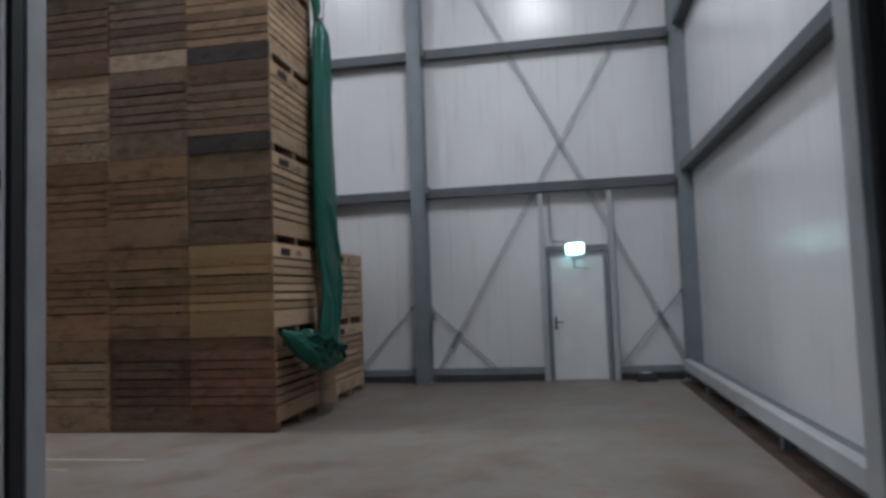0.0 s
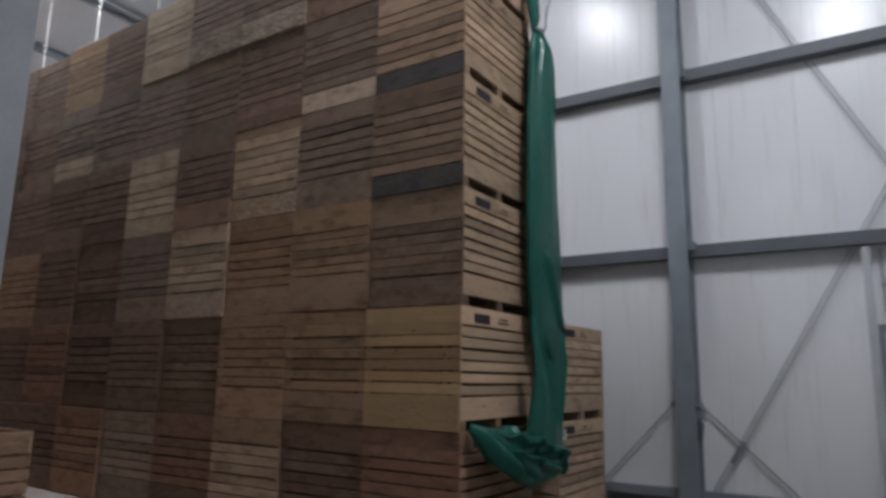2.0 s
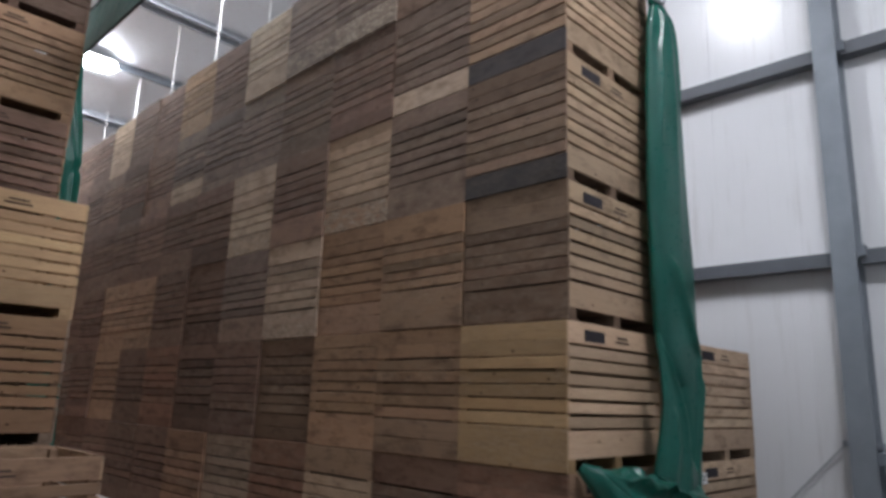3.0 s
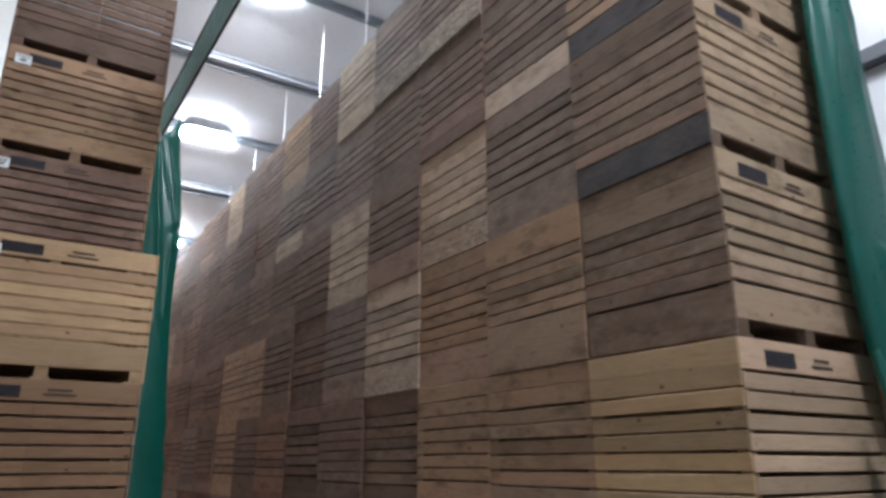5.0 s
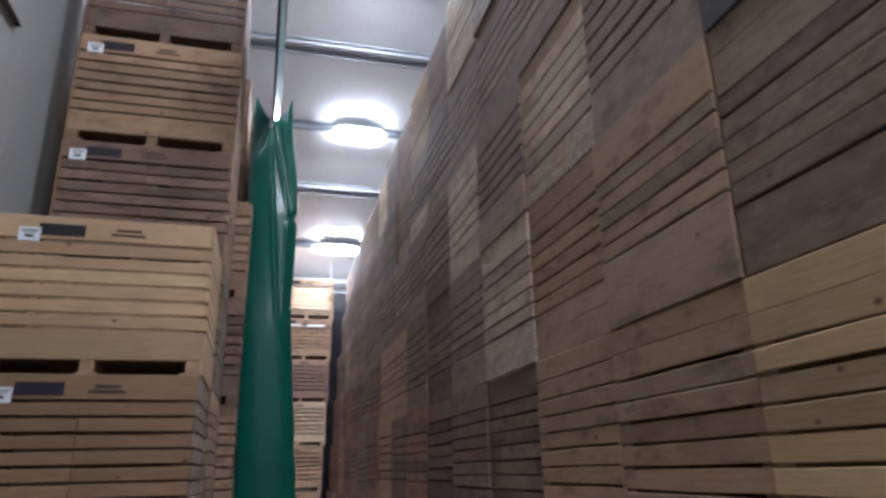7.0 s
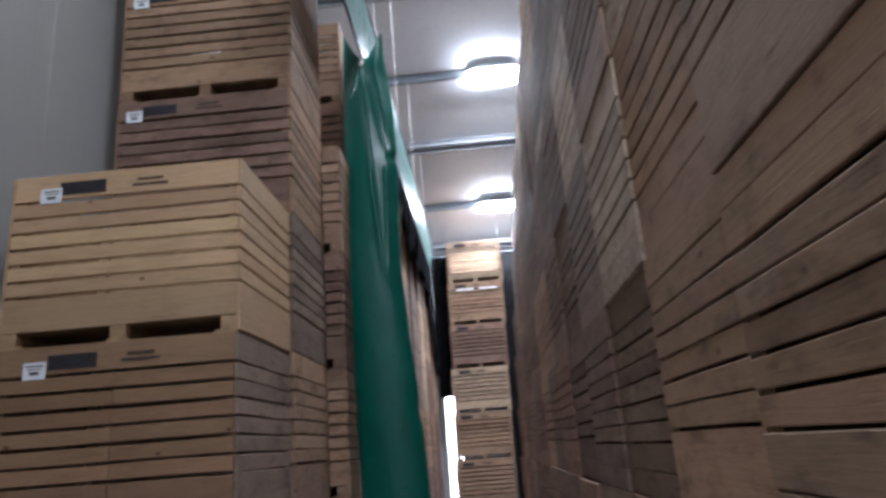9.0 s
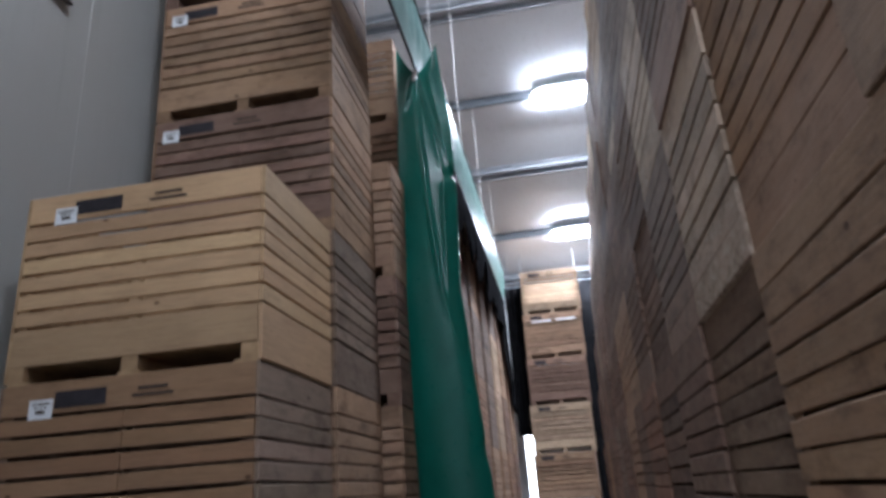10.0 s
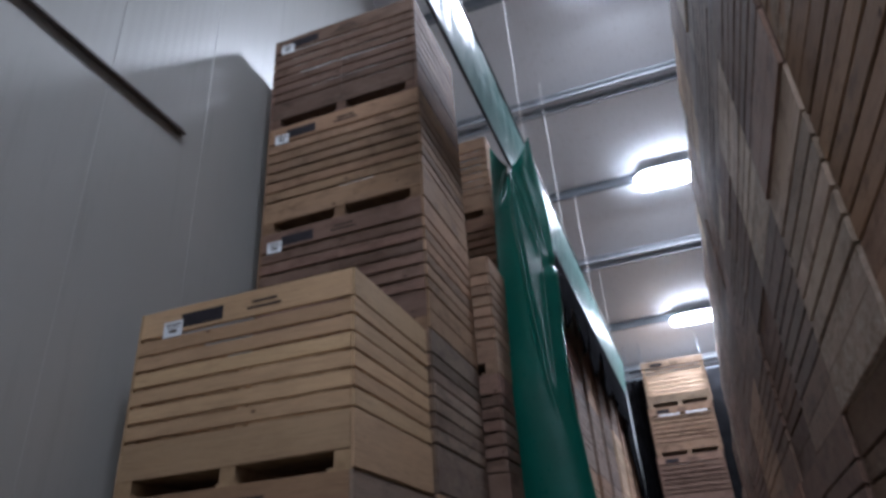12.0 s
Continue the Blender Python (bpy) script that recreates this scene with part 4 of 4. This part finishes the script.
for a, b in zip(grid, grid[1:]):
    for j in range(ny):
        bm.faces.new((a[j], b[j], b[j + 1], a[j + 1]))
sheet = part("sheet", mesh_of(bm, "sheet", 0, True), TARP_BACK, strip, "pale teal underside of the sheet")
so = sheet.modifiers.new("thickness", "SOLIDIFY")
so.thickness = 0.004
for y, z, r in ((RA_Y, RA_Z, 0.022), (RB_Y, RB_Z, 0.018)):
    bm = bmesh.new()
    rod_bm(bm, [(-5.9, y, z), (-22.4, y, z)], r, 10)
    part("rail", bm, DARK, strip, "dark tube rail")

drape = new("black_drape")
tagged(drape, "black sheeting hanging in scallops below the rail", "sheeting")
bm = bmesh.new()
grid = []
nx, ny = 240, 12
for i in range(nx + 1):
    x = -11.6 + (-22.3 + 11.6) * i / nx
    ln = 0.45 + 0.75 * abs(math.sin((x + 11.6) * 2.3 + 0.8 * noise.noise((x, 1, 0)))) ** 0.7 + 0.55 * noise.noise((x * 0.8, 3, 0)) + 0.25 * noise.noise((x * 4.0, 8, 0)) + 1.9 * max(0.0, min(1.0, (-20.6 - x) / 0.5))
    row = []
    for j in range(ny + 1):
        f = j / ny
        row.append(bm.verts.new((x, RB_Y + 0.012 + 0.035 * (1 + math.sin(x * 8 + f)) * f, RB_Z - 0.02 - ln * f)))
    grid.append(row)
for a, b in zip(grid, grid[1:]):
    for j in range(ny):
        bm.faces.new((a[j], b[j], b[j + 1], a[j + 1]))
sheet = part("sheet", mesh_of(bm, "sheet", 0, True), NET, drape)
so = sheet.modifiers.new("thickness", "SOLIDIFY")
so.thickness = 0.004

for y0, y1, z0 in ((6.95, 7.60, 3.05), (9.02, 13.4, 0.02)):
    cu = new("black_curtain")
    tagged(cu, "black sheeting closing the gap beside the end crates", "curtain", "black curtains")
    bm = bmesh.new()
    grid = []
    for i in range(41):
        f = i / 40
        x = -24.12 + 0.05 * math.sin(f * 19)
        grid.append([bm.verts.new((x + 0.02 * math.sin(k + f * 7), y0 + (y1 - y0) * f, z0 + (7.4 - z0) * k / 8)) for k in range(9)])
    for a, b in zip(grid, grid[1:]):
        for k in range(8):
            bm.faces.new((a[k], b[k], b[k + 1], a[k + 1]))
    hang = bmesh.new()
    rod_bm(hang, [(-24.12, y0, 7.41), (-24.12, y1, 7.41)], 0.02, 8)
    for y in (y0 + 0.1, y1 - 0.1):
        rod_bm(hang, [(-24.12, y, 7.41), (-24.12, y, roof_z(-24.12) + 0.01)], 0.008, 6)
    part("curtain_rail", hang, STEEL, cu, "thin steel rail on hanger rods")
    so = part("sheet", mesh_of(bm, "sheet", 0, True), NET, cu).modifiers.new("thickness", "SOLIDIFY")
    so.thickness = 0.004

cords = [(-9.2, RA_Y), (-12.0, RA_Y), (-14.7, RA_Y), (-17.6, RA_Y), (-20.4, RA_Y)]
for x, y in cords:
    c = new("suspension_rope")
    tagged(c, "thin white cord from the ceiling to the rail", "cord", "hanging cords")
    bm = bmesh.new()
    rod_bm(bm, [(x, y, roof_z(x) - 0.01), (x + 0.02, y, (roof_z(x) + RA_Z) / 2), (x, y, RA_Z + 0.02)], 0.0055, 6)
    part("cord", bm, CORD, c)
    part("knot", block(x - 0.02, x + 0.02, y - 0.02, y + 0.02, RA_Z + 0.015, RA_Z + 0.06, 0.006), CORD, c)
for x in (-9.05, -11.2, -13.35, -15.5, -17.65, -19.8):
    c = new("suspension_rope")
    tagged(c, "thin white cord from the ceiling to the rail above the crates", "cord", "hanging cords")
    bm = bmesh.new()
    rod_bm(bm, [(x, 10.4, roof_z(x) - 0.01), (x, 10.4, 7.74)], 0.011, 6)
    part("cord", bm, CORD, c)

rt = new("hanging_tarpaulin")
tagged(rt, "gathered green tarpaulin hanging beside the crates, its foot tucked up", "tarpaulin", "green tarpaulins")
xr = -3.22
part("sheet", tube_mesh("sheet", [(0, xr, 10.50, 6.06, 0.05, 0.04), (0.1, xr, 10.58, 5.98, 0.19, 0.07), (0.3, xr, 10.66, 5.78, 0.29, 0.09), (0.9, xr, 10.66, 5.15, 0.33, 0.10), (1.8, xr, 10.66, 4.25, 0.38, 0.11),
                                  (3.0, xr, 10.70, 3.05, 0.42, 0.12), (3.6, xr, 10.76, 2.42, 0.39, 0.12), (4.0, xr, 10.93, 2.05, 0.25, 0.11), (4.7, xr, 10.91, 1.35, 0.17, 0.10), (5.2, xr + .03, 10.80, 0.87, 0.16, 0.10)], 2, 8, 112, 190, 0.07, 0.05,
                                 (([(0.05, -0.3), (0.6, -0.62), (1.8, -0.7)], 0.05, 0.10), ([(0.1, 0.0), (1.2, 0.15), (2.8, 0.0)], 0.025, 0.20), ([(0.1, 0.4), (0.5, 0.7), (1.2, 0.8)], 0.03, 0.1), ([(2.8, -0.5), (3.6, 0.2), (4.0, 0.8)], 0.07, 0.10), ([(3.8, 0.5), (4.4, 0.0), (5.0, -0.4)], 0.06, 0.14)),
                                 ((3.95, 0.07, -0.2, 0.06),), 0.012), TARP, rt)
part("gathered_end", tube_mesh("gathered_end", [(0, xr, 10.46, 6.02, 0.03, 0.03), (0.15, xr + .02, 10.46, 6.17, 0.08, 0.06), (0.4, xr, 10.44, 6.42, 0.10, 0.07), (0.7, xr - .02, 10.42, 6.72, 0.05, 0.05)], 3, 12, 40, 40, 0.3, 0.0), TARP, rt)
part("inner_strand", tube_mesh("inner_strand", [(0, xr + .08, 10.20, 2.46, 0.015, 0.02), (0.3, xr + .11, 10.26, 2.15, 0.09, 0.04), (0.65, xr + .13, 10.35, 1.80, 0.19, 0.06), (1.3, xr + .13, 10.36, 1.18, 0.38, 0.10), (1.6, xr + .12, 10.36, 0.86, 0.36, 0.12)], 2, 21, 64, 80, 0.15, 0.0,
                                               (([(0.1, 0.0), (0.8, 0.3), (1.5, 0.1)], 0.05, 0.18), ([(0.6, -0.6), (1.0, -0.4), (1.5, -0.7)], 0.04, 0.15)), ((1.05, 0.1, 0.2, 0.06),)), TARP, rt)
part("foot", tube_mesh("foot", [(0, xr + .08, 10.84, 1.00, 0.15, 0.10), (0.2, xr + .12, 10.64, 0.93, 0.22, 0.14), (0.45, xr + .13, 10.38, 0.92, 0.25, 0.16), (0.85, xr + .12, 9.98, 0.95, 0.28, 0.15), (1.15, xr + .10, 9.66, 1.03, 0.28, 0.14), (1.42, xr + .06, 9.42, 1.11, 0.22, 0.13), (1.62, xr + .0, 9.27, 1.21, 0.11, 0.10), (1.78, xr - .11, 9.18, 1.30, 0.04, 0.04)], 3, 15, 128, 150, 0.25, 0.0,
                               (([(0.1, 0.3), (0.8, 0.6), (1.6, 0.2)], 0.09, 0.10), ([(0.3, -0.5), (0.9, -0.1), (1.5, -0.4)], 0.09, 0.10), ([(0.2, 0.0), (0.6, 0.2), (1.0, 0.1)], -0.08, 0.10), ([(0.7, 0.9), (1.1, 0.3), (1.5, 0.5)], 0.07, 0.09), ([(0.9, -0.8), (1.2, -0.5), (1.7, 0.0)], -0.07, 0.10)),
                               ((0.55, 0.06, -0.3, 0.06), (1.0, 0.05, 0.1, 0.06), (1.35, 0.05, -0.2, 0.04)), 0.05), TARP, rt)
bm = bmesh.new()
rod_bm(bm, [(xr + .05, 10.44, 6.05), (xr + .06, 10.62, 6.08), (xr + .03, 10.74, 6.20), (xr, 10.86, 6.52), (xr, 11.05, 6.86)], 0.02, 8)
part("hook", bm, GALV, rt, "bent steel hook")
bm = bmesh.new()
rod_bm(bm, [(-8.9, 10.4, 7.72), (-20.0, 10.4, 7.72)], 0.022, 10)
rr = new("hanging_rail")
tagged(rr, "steel tube rail hung on cords above the crates", "rail")
part("tube", bm, GALV, rr)
bm = bmesh.new()
rod_bm(bm, [(xr, 11.05, 6.86), (xr - 0.1, 11.05, 6.88), (-9.5, 11.05, 6.88)], 0.02, 8)
part("support_rail", bm, GALV, rt, "galvanised tube")
